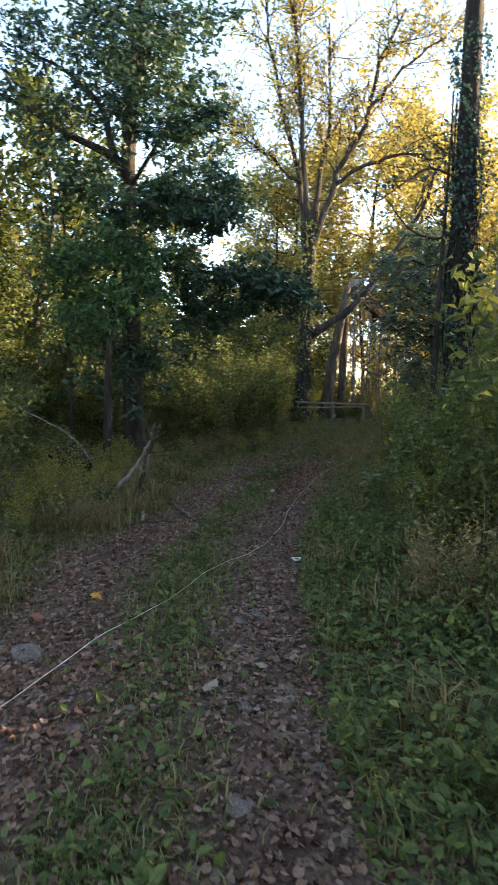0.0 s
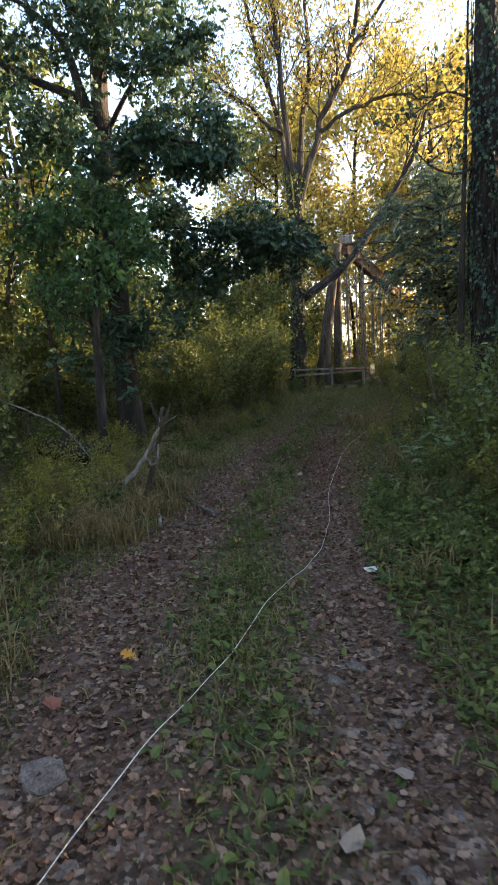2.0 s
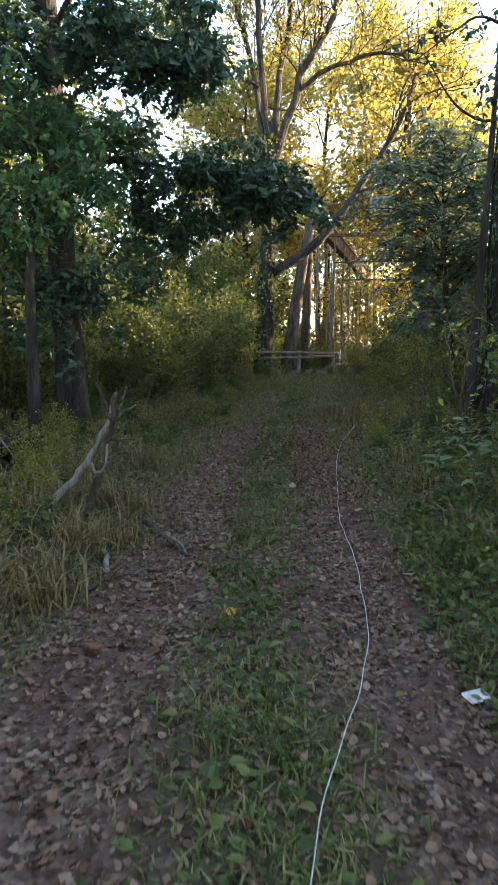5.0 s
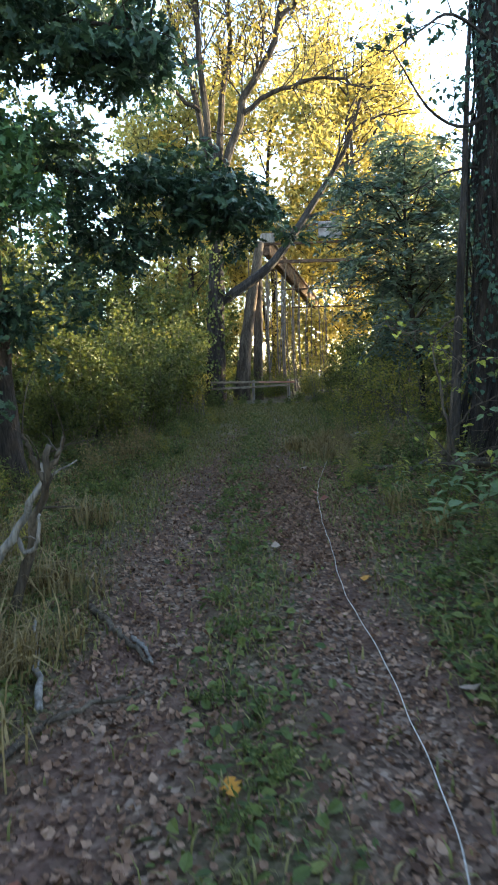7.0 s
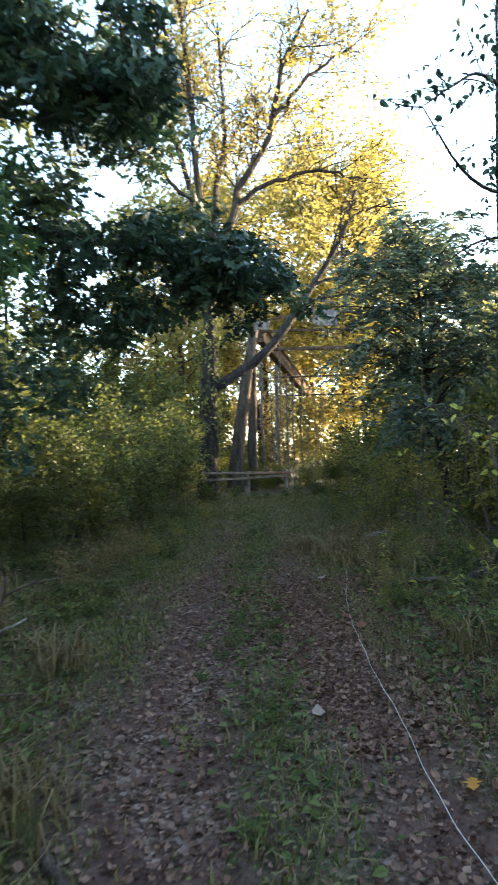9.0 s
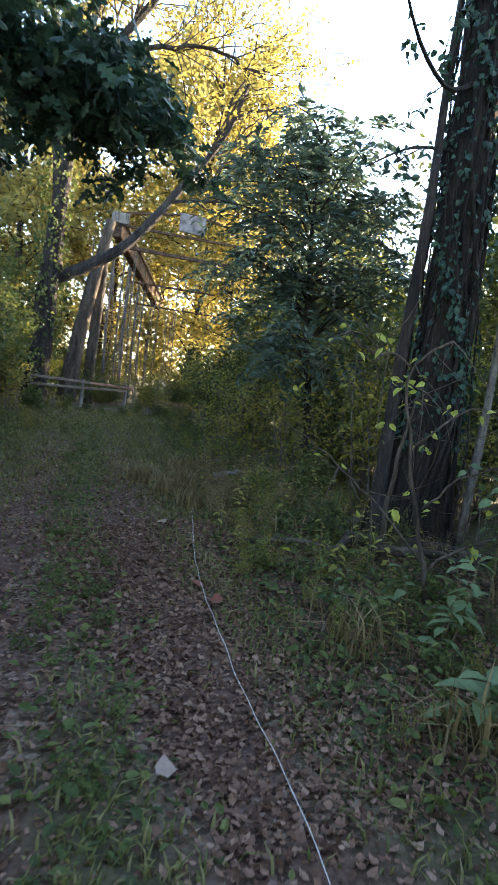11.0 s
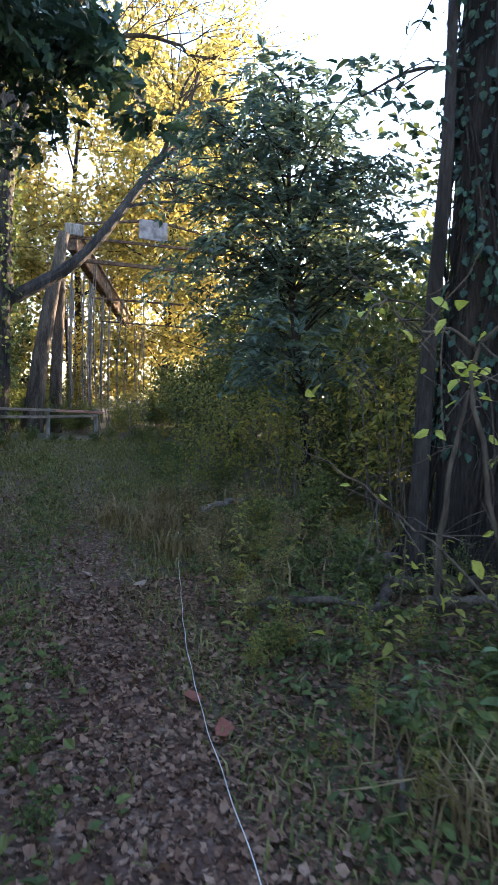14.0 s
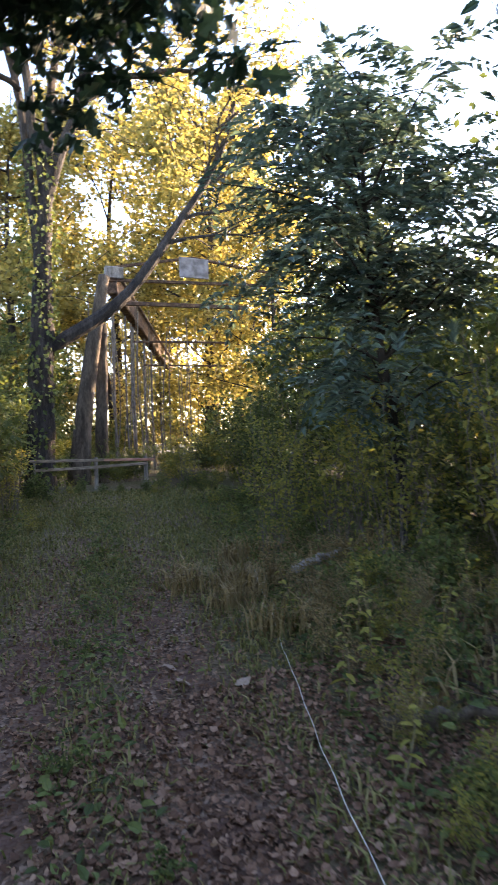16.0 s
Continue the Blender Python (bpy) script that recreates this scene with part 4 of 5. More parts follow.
# ---- undergrowth ----
def bush_kind(seed, h, w, stems, count, leaf, shape, mat, name, label, category, ratio=0.6, stem_r=0.008, droop=0.35):
    rng = np.random.default_rng(seed)
    t = thing(name, label, category, (0, 0, 0), name + "s by the track")
    g, tips = Geo(), []
    for k in range(stems):
        a = rng.uniform(0, 2 * np.pi)
        rad = w * math.sqrt(rng.uniform(0.02, 1))
        hh = h * rng.uniform(0.55, 1.05)
        p0 = np.array([0.35 * rad * math.cos(a), 0.35 * rad * math.sin(a), -0.05])
        p1 = np.array([rad * math.cos(a), rad * math.sin(a), hh])
        line = smooth_line([p0, (p0 + p1) / 2 + rng.normal(size=3) * 0.05 * h + (0, 0, 0.1 * h), p1], 7)
        g.tube(line, np.linspace(stem_r, stem_r * 0.3, 7), 4)
        tips.append(line[1:])
        for _ in range(2):
            j = int(rng.integers(2, 6))
            d = unit(rng, 1)[0] * 0.22 * h
            d[2] = abs(d[2])
            sub = np.array([line[j], line[j] + d * 0.5, line[j] + d])
            g.tube(sub, np.linspace(stem_r * 0.5, stem_r * 0.2, 3), 3)
            tips.append(sub)
    part("branchwork", g, M_STEM if h < 1.2 else M_TWIG, t)
    g = Geo()
    scatter_leaves(g, rng, tip_points(rng, tips, count), 0.035 * h + 0.01, leaf, shape, droop, ratio)
    part("foliage", g, mat, t)
    return t


BUSH_A = bush_kind(101, 2.7, 1.1, 16, 2300, 0.12, DIAMOND, L_BUSH, "bush", "leafy green woodland bush", "bush")
BUSH_B = bush_kind(102, 2.2, 1.2, 18, 2200, 0.11, DIAMOND, L_OLIVE, "yellowing_bush", "leafy bush turning olive and yellow", "bush")
SHRUB_A = bush_kind(103, 0.95, 0.5, 12, 560, 0.08, OVATE4, L_WEED, "shrub", "low green leafy shrub on the verge", "shrub")
SHRUB_B = bush_kind(104, 1.1, 0.45, 14, 620, 0.06, DIAMOND, L_BUSH, "tall_weed", "tall green weeds on the verge", "weed", 0.4)
# thicket takes the lighter yellow leaves to put the bright haze there into colour
THICKET = bush_kind(107, 3.0, 0.9, 15, 800, 0.1, OVATE4, L_YELLOW, "thin_thicket", "open thicket of thin stems with sparse yellow-green leaves", "bush", 0.5, 0.011)
BROAD = bush_kind(108, 1.9, 0.6, 9, 150, 0.12, OVATE, L_BROAD, "broadleaf_shrub", "open shrub with broad pale green leaves", "shrub", 0.62, 0.009)
RUSSET = bush_kind(109, 0.9, 0.4, 16, 420, 0.05, DIAMOND, L_STRAW, "dry_weed", "dry straw-brown seeding weeds on the verge", "weed", 0.4, 0.004)
YELLOW = bush_kind(110, 1.0, 0.42, 14, 480, 0.065, OVATE4, L_YELLOW, "yellow_weed", "tall yellow-green weeds on the verge", "weed", 0.45, 0.005)
WEED_A = bush_kind(105, 0.36, 0.28, 9, 190, 0.06, OVATE4, L_WEED, "weed", "small green weed clump", "weed", 0.65, 0.004)
WEED_B = bush_kind(106, 0.5, 0.25, 8, 120, 0.05, DIAMOND, L_YELLOW, "yellowing_weed", "small yellowing weed clump", "weed", 0.5, 0.004)


def undergrowth():
    rng = np.random.default_rng(111)
    used = set()

    def put(ob, x, y, s):
        place(ob, x, y, rng.uniform(0, 360), s, ob.name not in used)
        used.add(ob.name)

    def clearing(x, y):
        """The low ground of logs and litter before the ivy-clad tree, and the mouth of the track."""
        return (1.2 < x < 4.3 and 8.6 < y < 13.2) and not (x > 2.7 and y < 9.9)

    # tall bushes behind
    for k in range(64):
        y = rng.uniform(2, 27)
        if rng.uniform() < 0.5:
            x = edge(RIGHT_EDGE, y) + rng.uniform(1.7, 6.0)
            ok = not clearing(x, y) and not (y > 22 and x < 8) and not (8 < y < 14.4 and x < 5.2)
        else:
            x = edge(LEFT_EDGE, y) - rng.uniform(1.1 if y > 14 else 1.9, 6.0)
            ok = not (6.5 < y < 11.5 and x > -4.3)
        if ok:
            put(BUSH_A if rng.uniform() < 0.85 else BUSH_B, x, y, rng.uniform(0.55, 1.0))
    for x, y, s in ((1.75, 6.0, 0.5), (2.15, 7.0, 0.6), (2.45, 8.1, 0.62), (1.9, 4.8, 0.5), (2.7, 6.2, 0.75), (3.3, 7.5, 0.85), (5.9, 17.4, 0.55),
                    (5.4, 19.2, 0.8), (5.6, 21.0, 0.75), (6.4, 23.0, 0.8), (6.2, 12.0, 0.9), (-2.9, 6.2, 0.6), (-3.2, 7.4, 0.65), (-2.8, 5.0, 0.55), (-3.7, 9.4, 0.6), (-3.4, 12.6, 0.6), (-2.6, 13.9, 0.6), (-3.9, 5.6, 0.9), (-3.8, 4.2, 0.8), (-4.2, 7.4, 0.9)):
        put(BUSH_A if rng.uniform() < 0.75 else BUSH_B, x, y, s)
    for x, y, s in ((-0.9, 16.0, 0.75), (-0.2, 18.2, 0.9), (0.3, 20.0, 0.95), (0.9, 22.0, 0.9), (-1.6, 15.0, 0.7), (-1.2, 19.5, 1.1), (0.2, 24.5, 1.2), (1.0, 25.5, 1.1), (-2.2, 17.5, 1.0)):
        put(BUSH_A, x, y, s)
    for x, y, s in ((-1.5, 27, 1.7), (-3.6, 25.5, 1.8), (0.6, 29.5, 1.9), (-5.6, 27.5, 2.0), (-0.4, 32.5, 2.2), (-3.0, 30.5, 2.2), (2.4, 31.5, 1.8), (-7.5, 24.5, 1.9), (-5.0, 21.0, 1.6), (-3.2, 19.0, 1.5), (-6.4, 16.5, 1.7), (-4.6, 14.2, 1.4), (-6.0, 12.6, 1.6), (-7.8, 20.0, 1.9),
                    (6.6, 16.0, 1.5), (7.4, 18.4, 1.6), (8.2, 14.0, 1.7), (7.0, 20.5, 1.4), (9.6, 20.8, 1.9), (10.2, 16.5, 2.0), (8.8, 11.4, 1.7), (7.2, 9.4, 1.5), (12.2, 19.5, 2.0), (11.8, 13.5, 2.1), (9.0, 24.0, 1.5), (12.5, 24.5, 1.8), (14.5, 22.5, 2.0), (6.2, 7.8, 1.4)):
        put(BUSH_A if rng.uniform() < 0.75 or x > 5 else BUSH_B, x, y, s)
    for x, y, s in ((-0.5, 23.0, 1.25), (0.9, 27.0, 1.4), (-2.0, 24.0, 1.4), (2.6, 28.5, 1.2), (4.6, 26.6, 0.5), (5.6, 25.8, 0.5), (6.6, 25.2, 0.7), (3.0, 27.2, 0.6), (7.6, 27.5, 0.9), (2.9, 30.5, 1.1), (4.4, 31.5, 1.1), (5.6, 33.5, 1.2), (6.8, 35.0, 1.3), (8.2, 36.5, 1.4), (4.9, 35.5, 1.4), (9.6, 31.0, 1.1), (9.2, 28.0, 1.0), (1.1, 23.3, 0.75), (5.0, 23.6, 0.5), (5.3, 24.6, 0.6), (1.4, 25.0, 1.2)):
        put(BUSH_B, x, y, s)
    for x, y, s in ((4.4, 13.2, 0.8), (5.2, 13.0, 0.9), (3.9, 14.2, 0.75), (5.0, 14.4, 0.9), (5.8, 14.6, 1.0), (4.3, 15.9, 0.8), (5.2, 16.4, 0.9), (4.6, 17.8, 0.85), (5.0, 11.9, 0.7), (3.6, 16.2, 0.6), (6.4, 13.4, 1.0),
                    (1.1, 20.6, 0.6), (-0.1, 21.2, 0.9), (0.6, 23.8, 1.0), (4.9, 22.4, 0.7), (5.5, 20.4, 0.8)):
        put(THICKET, x, y, s)
    for x, y, s in ((3.15, 9.3, 0.85), (3.75, 9.95, 0.95), (3.5, 9.55, 0.95), (4.2, 10.5, 1.0), (4.6, 9.9, 1.1), (4.9, 10.8, 1.1), (3.9, 9.2, 1.0), (2.2, 7.1, 0.7), (2.5, 7.8, 0.75), (2.0, 5.6, 0.6)):
        put(BROAD, x, y, s)
    for x, y, s in ((1.25, 4.0, 0.8), (1.45, 4.3, 0.9), (1.6, 3.8, 0.8), (-1.7, 6.2, 0.8), (-1.75, 8.9, 0.8), (-1.5, 9.6, 0.7), (-1.6, 11.0, 0.8), (-1.2, 12.6, 0.9), (-0.9, 13.6, 0.9), (-0.6, 14.6, 1.0), (2.3, 12.9, 0.7), (2.6, 13.5, 0.8),
                    (2.9, 14.2, 0.8), (3.2, 13.2, 0.7), (3.0, 15.2, 0.9), (2.4, 12.2, 0.6), (3.5, 14.6, 0.8), (-2.1, 5.0, 0.8), (-2.2, 7.4, 0.7), (2.0, 11.9, 0.5)):
        put(RUSSET, x, y, s)
    for k in range(46):
        y = rng.uniform(3.6, 11.5)
        put(YELLOW, edge(LEFT_EDGE, y) - rng.uniform(0.3, 1.9), y, rng.uniform(0.5, 1.0))
    for x, y, s in ((1.7, 9.9, 0.4), (1.9, 10.5, 0.45), (1.75, 11.2, 0.5), (2.2, 10.2, 0.4), (2.3, 11.0, 0.5), (2.6, 10.9, 0.5), (2.1, 12.0, 0.6), (2.5, 12.3, 0.65), (2.8, 12.9, 0.7), (3.1, 13.6, 0.8), (3.5, 12.5, 0.7), (2.1, 9.3, 0.4), (1.5, 4.9, 0.6), (1.6, 6.2, 0.6), (1.9, 8.6, 0.5),
                    (0.4, 17.2, 0.7), (-0.2, 15.4, 0.7), (1.2, 19.2, 0.7), (4.4, 19.8, 0.8), (4.0, 18.2, 0.7)):
        put(YELLOW, x, y, s)
    for k in range(26):
        put(SHRUB_A if k % 3 else YELLOW, rng.uniform(1.5, 6.2), rng.uniform(22.0, 23.3), rng.uniform(0.35, 0.75))
    for k in range(14):
        put(BUSH_B if k % 2 else BUSH_A, rng.uniform(2.4, 7.5), rng.uniform(24.6, 27.5), rng.uniform(0.25, 0.45))
    # rank weeds on the open bank beyond the cord
    for k in range(48):
        y = rng.uniform(10.6, 14.2)
        x = 1.55 + 0.36 * (y - 10.6) + 1.9 * rng.uniform() ** 1.3
        put((SHRUB_A, SHRUB_B, YELLOW, RUSSET, WEED_A, SHRUB_B)[k % 6], x, y, rng.uniform(0.32, 0.6) * (1.5 if k % 6 == 4 else 1))
    # verge shrubs
    for k in range(280):
        y = 1.5 + 21 * rng.uniform() ** 1.15
        if rng.uniform() < 0.55:
            d = rng.uniform(0.35, 2.4)
            x = edge(RIGHT_EDGE, y) + d
            if clearing(x, y) and rng.uniform() < 0.85:
                continue
        else:
            d = rng.uniform(0.25, 2.6)
            x = edge(LEFT_EDGE, y) - d
            if 6.6 < y < 10.5 and d < 1.6 and rng.uniform() < 0.75:
                continue
        s = (0.42 + 0.38 * d) * rng.uniform(0.7, 1.2)
        put(SHRUB_A if rng.uniform() < 0.5 else SHRUB_B, x, y, min(s, 1.3))
    for x, y, s in ((-1.2, 7.8, 0.45), (-1.42, 7.75, 0.5), (-1.1, 8.25, 0.5), (-1.5, 8.5, 0.6), (-2.1, 8.0, 0.6), (-2.5, 8.6, 0.7), (-2.2, 7.1, 0.5), (-2.6, 6.6, 0.8), (-2.2, 5.6, 0.7), (-2.3, 4.9, 0.7)):
        put(SHRUB_B, x, y, s)
    # small weeds along the edges and on the strip between the ruts
    for k in range(330):
        y = 1.2 + 17 * rng.uniform() ** 1.2
        u = rng.uniform()
        if u < 0.4:
            x = edge(RIGHT_EDGE, y) + rng.uniform(0.0, 1.6)
        elif u < 0.65:
            x = edge(LEFT_EDGE, y) - rng.uniform(-0.1, 1.4)
        else:
            x = 0.5 * (edge(RIGHT_RUT, y) + edge(LEFT_RUT, y)) + rng.normal() * 0.17
        put(WEED_A if rng.uniform() < 0.62 else WEED_B, x, y, rng.uniform(0.4, 1.0) * (0.4 if u >= 0.65 else 1))


undergrowth()


def big_leaf_weed(x, y, h, seed, mat, label, n=9, leaf=0.2):
    """An upright weed with large pointed leaves in a spiral."""
    rng = np.random.default_rng(seed)
    t = thing("broadleaf_weed", label, "weed", on_ground(x, y))
    g = Geo()
    top = np.array([rng.normal() * 0.06, rng.normal() * 0.06, h])
    line = smooth_line([(0, 0, -0.05), top * 0.5 + (0.02, 0, 0), top], 8)
    g.tube(line, np.linspace(0.008, 0.003, 8), 6)
    part("stem", g, M_STEM, t)
    for k in range(n):
        g = Geo()
        w = 0.3 + 0.7 * k / (n - 1)
        a = k * 2.4 + rng.uniform(0, 0.6)
        ln = leaf * rng.uniform(0.75, 1.1) * (1.1 - 0.5 * w)
        d = np.array([[math.cos(a), math.sin(a), rng.uniform(-0.5, 0.25)]])
        g.leaves(top[None] * w, d, np.array([[0.0, 0, 1]]) + rng.normal(size=(1, 3)) * 0.2, [ln], [ln * 0.5], OVATE)
        part("leaf", g, mat, t, "", True)


for k, (x, y, h, leaf, n) in enumerate(((1.74, 8.93, 0.24, 0.34, 10), (2.11, 9.06, 0.42, 0.22, 10), (2.17, 9.55, 0.6, 0.2, 12), (2.5, 9.3, 0.55, 0.2, 12), (2.75, 9.0, 0.5, 0.2, 11), (2.3, 10.0, 0.35, 0.16, 10), (1.95, 10.3, 0.3, 0.14, 9), (2.6, 9.9, 0.3, 0.16, 9),
                                        (2.9, 9.6, 0.95, 0.17, 14), (3.2, 9.4, 1.1, 0.16, 15), (3.0, 10.0, 1.2, 0.15, 15), (3.4, 9.9, 1.3, 0.15, 16), (3.1, 9.2, 1.4, 0.17, 18), (3.5, 9.5, 1.6, 0.17, 20), (2.8, 9.35, 1.1, 0.17, 16), (3.3, 9.0, 1.2, 0.17, 16), (3.7, 9.8, 1.5, 0.17, 18), (2.4, 9.75, 0.5, 0.17, 11), (2.0, 9.5, 0.35, 0.18, 9), (1.5, 7.6, 0.5, 0.14, 10), (1.9, 8.2, 0.8, 0.14, 12), (1.4, 5.4, 0.7, 0.13, 12), (1.75, 6.6, 0.9, 0.14, 13))):
    big_leaf_weed(x, y, h, 200 + k, L_BROAD, "upright weed with large pointed green leaves", n, leaf)
for k, (x, y, h, leaf, n) in enumerate(((2.2, 10.7, 0.35, 0.11, 11), (2.6, 10.5, 0.4, 0.12, 11), (2.9, 11.4, 0.5, 0.11, 12), (1.9, 9.7, 0.25, 0.12, 9), (3.2, 11.3, 0.45, 0.11, 11), (1.75, 11.6, 0.3, 0.1, 10), (2.0, 12.3, 0.45, 0.1, 12), (2.9, 13.4, 0.6, 0.11, 13), (3.2, 13.9, 0.7, 0.11, 14), (2.7, 12.4, 0.5, 0.11, 12), (3.4, 12.9, 0.6, 0.1, 13), (2.5, 13.7, 0.45, 0.1, 11), (2.45, 11.3, 0.4, 0.1, 10), (2.75, 11.0, 0.5, 0.11, 12), (3.05, 10.75, 0.45, 0.11, 10), (2.35, 12.6, 0.45, 0.12, 10), (2.55, 13.0, 0.5, 0.13, 9), (-1.9, 6.2, 0.5, 0.12, 8))):
    big_leaf_weed(x, y, h, 230 + k, L_YELLOW, "upright weed with yellowing pointed leaves", n, leaf)


def stuff(name, geo, mat, label, category):
    tagged(part(name, geo, mat, None, label), "", category, "", "stuff")


def grass():
    rng = np.random.default_rng(121)
    for name, mat, total, label in (("grass", L_GRASS, 76000, "short green grass on the strip and verges"), ("dry_grass", L_STRAW, 11000, "dry straw-coloured grass tufts on the verges")):
        y = 1.0 + 22 * rng.uniform(size=total * 2) ** 1.5
        r, l = edge(RIGHT_EDGE, y), edge(LEFT_EDGE, y)
        if name == "grass":
            x = l - 0.9 + (r - l + 1.8) * rng.uniform(size=total * 2)
            keep = rng.uniform(size=total * 2) < np.where((x > r) & (y > 7.5) & (y < 13), 0.16, np.where((x > r) | (x < l), 0.42, 1.2 * (1 - bare(x, y)) ** 1.6 + 0.03 + 0.3 * np.clip((y - 12) / 4, 0, 1)))
            h = rng.uniform(0.03, 0.12, total * 2) * np.where((x > r) | (x < l), 1.3, 0.9)
        else:
            ty = rng.uniform(2, 17, 150)
            side = rng.uniform(size=150) < 0.5
            tx = np.where(side, edge(RIGHT_EDGE, ty) + rng.uniform(0.3, 2.3, 150), edge(LEFT_EDGE, ty) - rng.uniform(-0.1, 1.3, 150))
            ty[:26], tx[:26] = rng.uniform(6.1, 8.9, 26), rng.uniform(-2.1, -1.15, 26)
            ty[26:40], tx[26:40] = rng.uniform(3.7, 4.6, 14), rng.uniform(1.25, 1.8, 14)
            ty[40:80], tx[40:80] = rng.uniform(11.8, 16.5, 40), rng.uniform(2.2, 4.6, 40)
            pick = rng.integers(0, 150, total * 2)
            x, y = tx[pick] + rng.normal(size=total * 2) * 0.1, ty[pick] + rng.normal(size=total * 2) * 0.1
            keep = np.ones(total * 2, bool)
            h = rng.uniform(0.12, 0.42, total * 2)
        idx = np.where(keep)[0][:total]
        x, y, h = x[idx], y[idx], h[idx]
        open_ground = (x > 1.75) & (x < 4.3) & (y > 9.8) & (y < 13) & (rng.uniform(size=len(x)) < 0.75)
        x, y, h = x[~open_ground], y[~open_ground], h[~open_ground]
        n = len(x)
        base = np.stack([x, y, height(x, y) - 0.01], -1)
        a = rng.uniform(0, 2 * np.pi, n)
        lean = np.stack([np.cos(a), np.sin(a), 0 * a], -1)
        side = np.stack([-np.sin(a), np.cos(a), 0 * a], -1)
        w = (rng.uniform(0.002, 0.005, n) * (1 + y / 14))[:, None]
        bend = rng.uniform(0.25, 1.25, n)[:, None]
        mid = base + (0, 0, 1) * (h * 0.55)[:, None] + lean * (h[:, None] * 0.25 * bend)
        tip = base + (0, 0, 1) * (h * (1 - 0.35 * bend[:, 0]))[:, None] + lean * (h[:, None] * bend)
        v = np.stack([base - side * w, base + side * w, mid + side * w * 0.8, mid - side * w * 0.8, tip], 1).reshape(-1, 3)
        k = (np.arange(n) * 5)[:, None]
        g = Geo()
        g.add(v, k + np.array([[0, 1, 2, 3]]))
        g.f.append(k + np.array([[3, 2, 4]]))
        stuff(name, g, mat, label, "grass")


grass()


def ground_cover():
    rng = np.random.default_rng(131)
    n = 40000
    y = 0.8 + 20 * rng.uniform(size=n) ** 1.2
    right = rng.uniform(size=n) < 0.66
    d = np.abs(rng.normal(size=n)) * 1.2
    x = np.where(right, edge(RIGHT_EDGE, y) - 0.04 + d, edge(LEFT_EDGE, y) + 0.1 - d)
    strip = rng.uniform(size=n) < 0.07
    x = np.where(strip, 0.5 * (edge(RIGHT_RUT, y) + edge(LEFT_RUT, y)) + rng.normal(size=n) * 0.2, x)
    d = np.where(strip, 0.1, d)
    keep = ~((x > 0.9) & (y > 8) & (y < 13)) | (rng.uniform(size=n) < 0.4)
    x, y, d = x[keep], y[keep], d[keep]
    n = len(x)
    z = height(x, y) + rng.uniform(0.01, 0.16, n) * np.clip(d * 2.5, 0.3, 1.2)
    axis = unit(rng, n)
    axis[:, 2] = np.abs(axis[:, 2]) * 0.4
    ln = rng.uniform(0.025, 0.075, n)
    g = Geo()
    g.leaves(np.stack([x, y, z], -1), axis, unit(rng, n) * 0.6 + (0, 0, 1), ln, ln * 0.62, OVATE4)
    stuff("ground_cover", g, L_WEED, "low green leafy ground cover on the banks", "plants")


ground_cover()


def litter():
    rng = np.random.default_rng(141)
    for name, shape, n0, size, label in (("leaf_litter", CURLED, 70000, (0.016, 0.05), "curled brown fallen leaves covering the ruts"), ("fine_litter", DIAMOND, 64000, (0.01, 0.035), "broken brown leaf fragments on the soil")):
        y = 0.6 + 17 * rng.uniform(size=n0) ** 1.5
        l, r = edge(LEFT_EDGE, y) - 0.7, edge(RIGHT_EDGE, y) + 0.8
        x = l + (r - l) * rng.uniform(size=n0)
        clear = rng.uniform(size=n0) < 0.26
        x = np.where(clear, rng.uniform(0.4, 3.8, n0), x)
        y = np.where(clear, rng.uniform(8.6, 13, n0), y)
        keep = rng.uniform(size=n0) < np.where(clear, 1, 0.24 + 0.85 * bare(x, y))
        x, y = x[keep], y[keep]
        n = len(x)
        ln = rng.uniform(*size, n)
        axis = unit(rng, n)
        axis[:, 2] *= 0.3
        g = Geo()
        g.leaves(np.stack([x, y, height(x, y) + rng.uniform(0.0, 0.02, n)], -1), axis, unit(rng, n) * 0.6 + (0, 0, 1), ln, ln * rng.uniform(0.4, 0.95, n), shape)
        stuff(name, g, L_DEAD, label, "leaves")


litter()


# ---- single things on the ground ----
def fallen_leaf(x, y, size, mat, label, seed, shape=LOBED):
    rng = np.random.default_rng(seed)
    g = Geo()
    a = rng.uniform(0, 6.28)
    g.leaves(np.zeros((1, 3)), np.array([[math.cos(a), math.sin(a), 0.12]]), np.array([[rng.normal() * 0.2, rng.normal() * 0.2, 1]]), [size], [size * 0.85], shape)
    ob = part("fallen_leaf", g, mat, None, label)
    ob.location = on_ground(x, y, 0.025)
    tagged(ob, "", "leaf", "fallen leaves on the track")


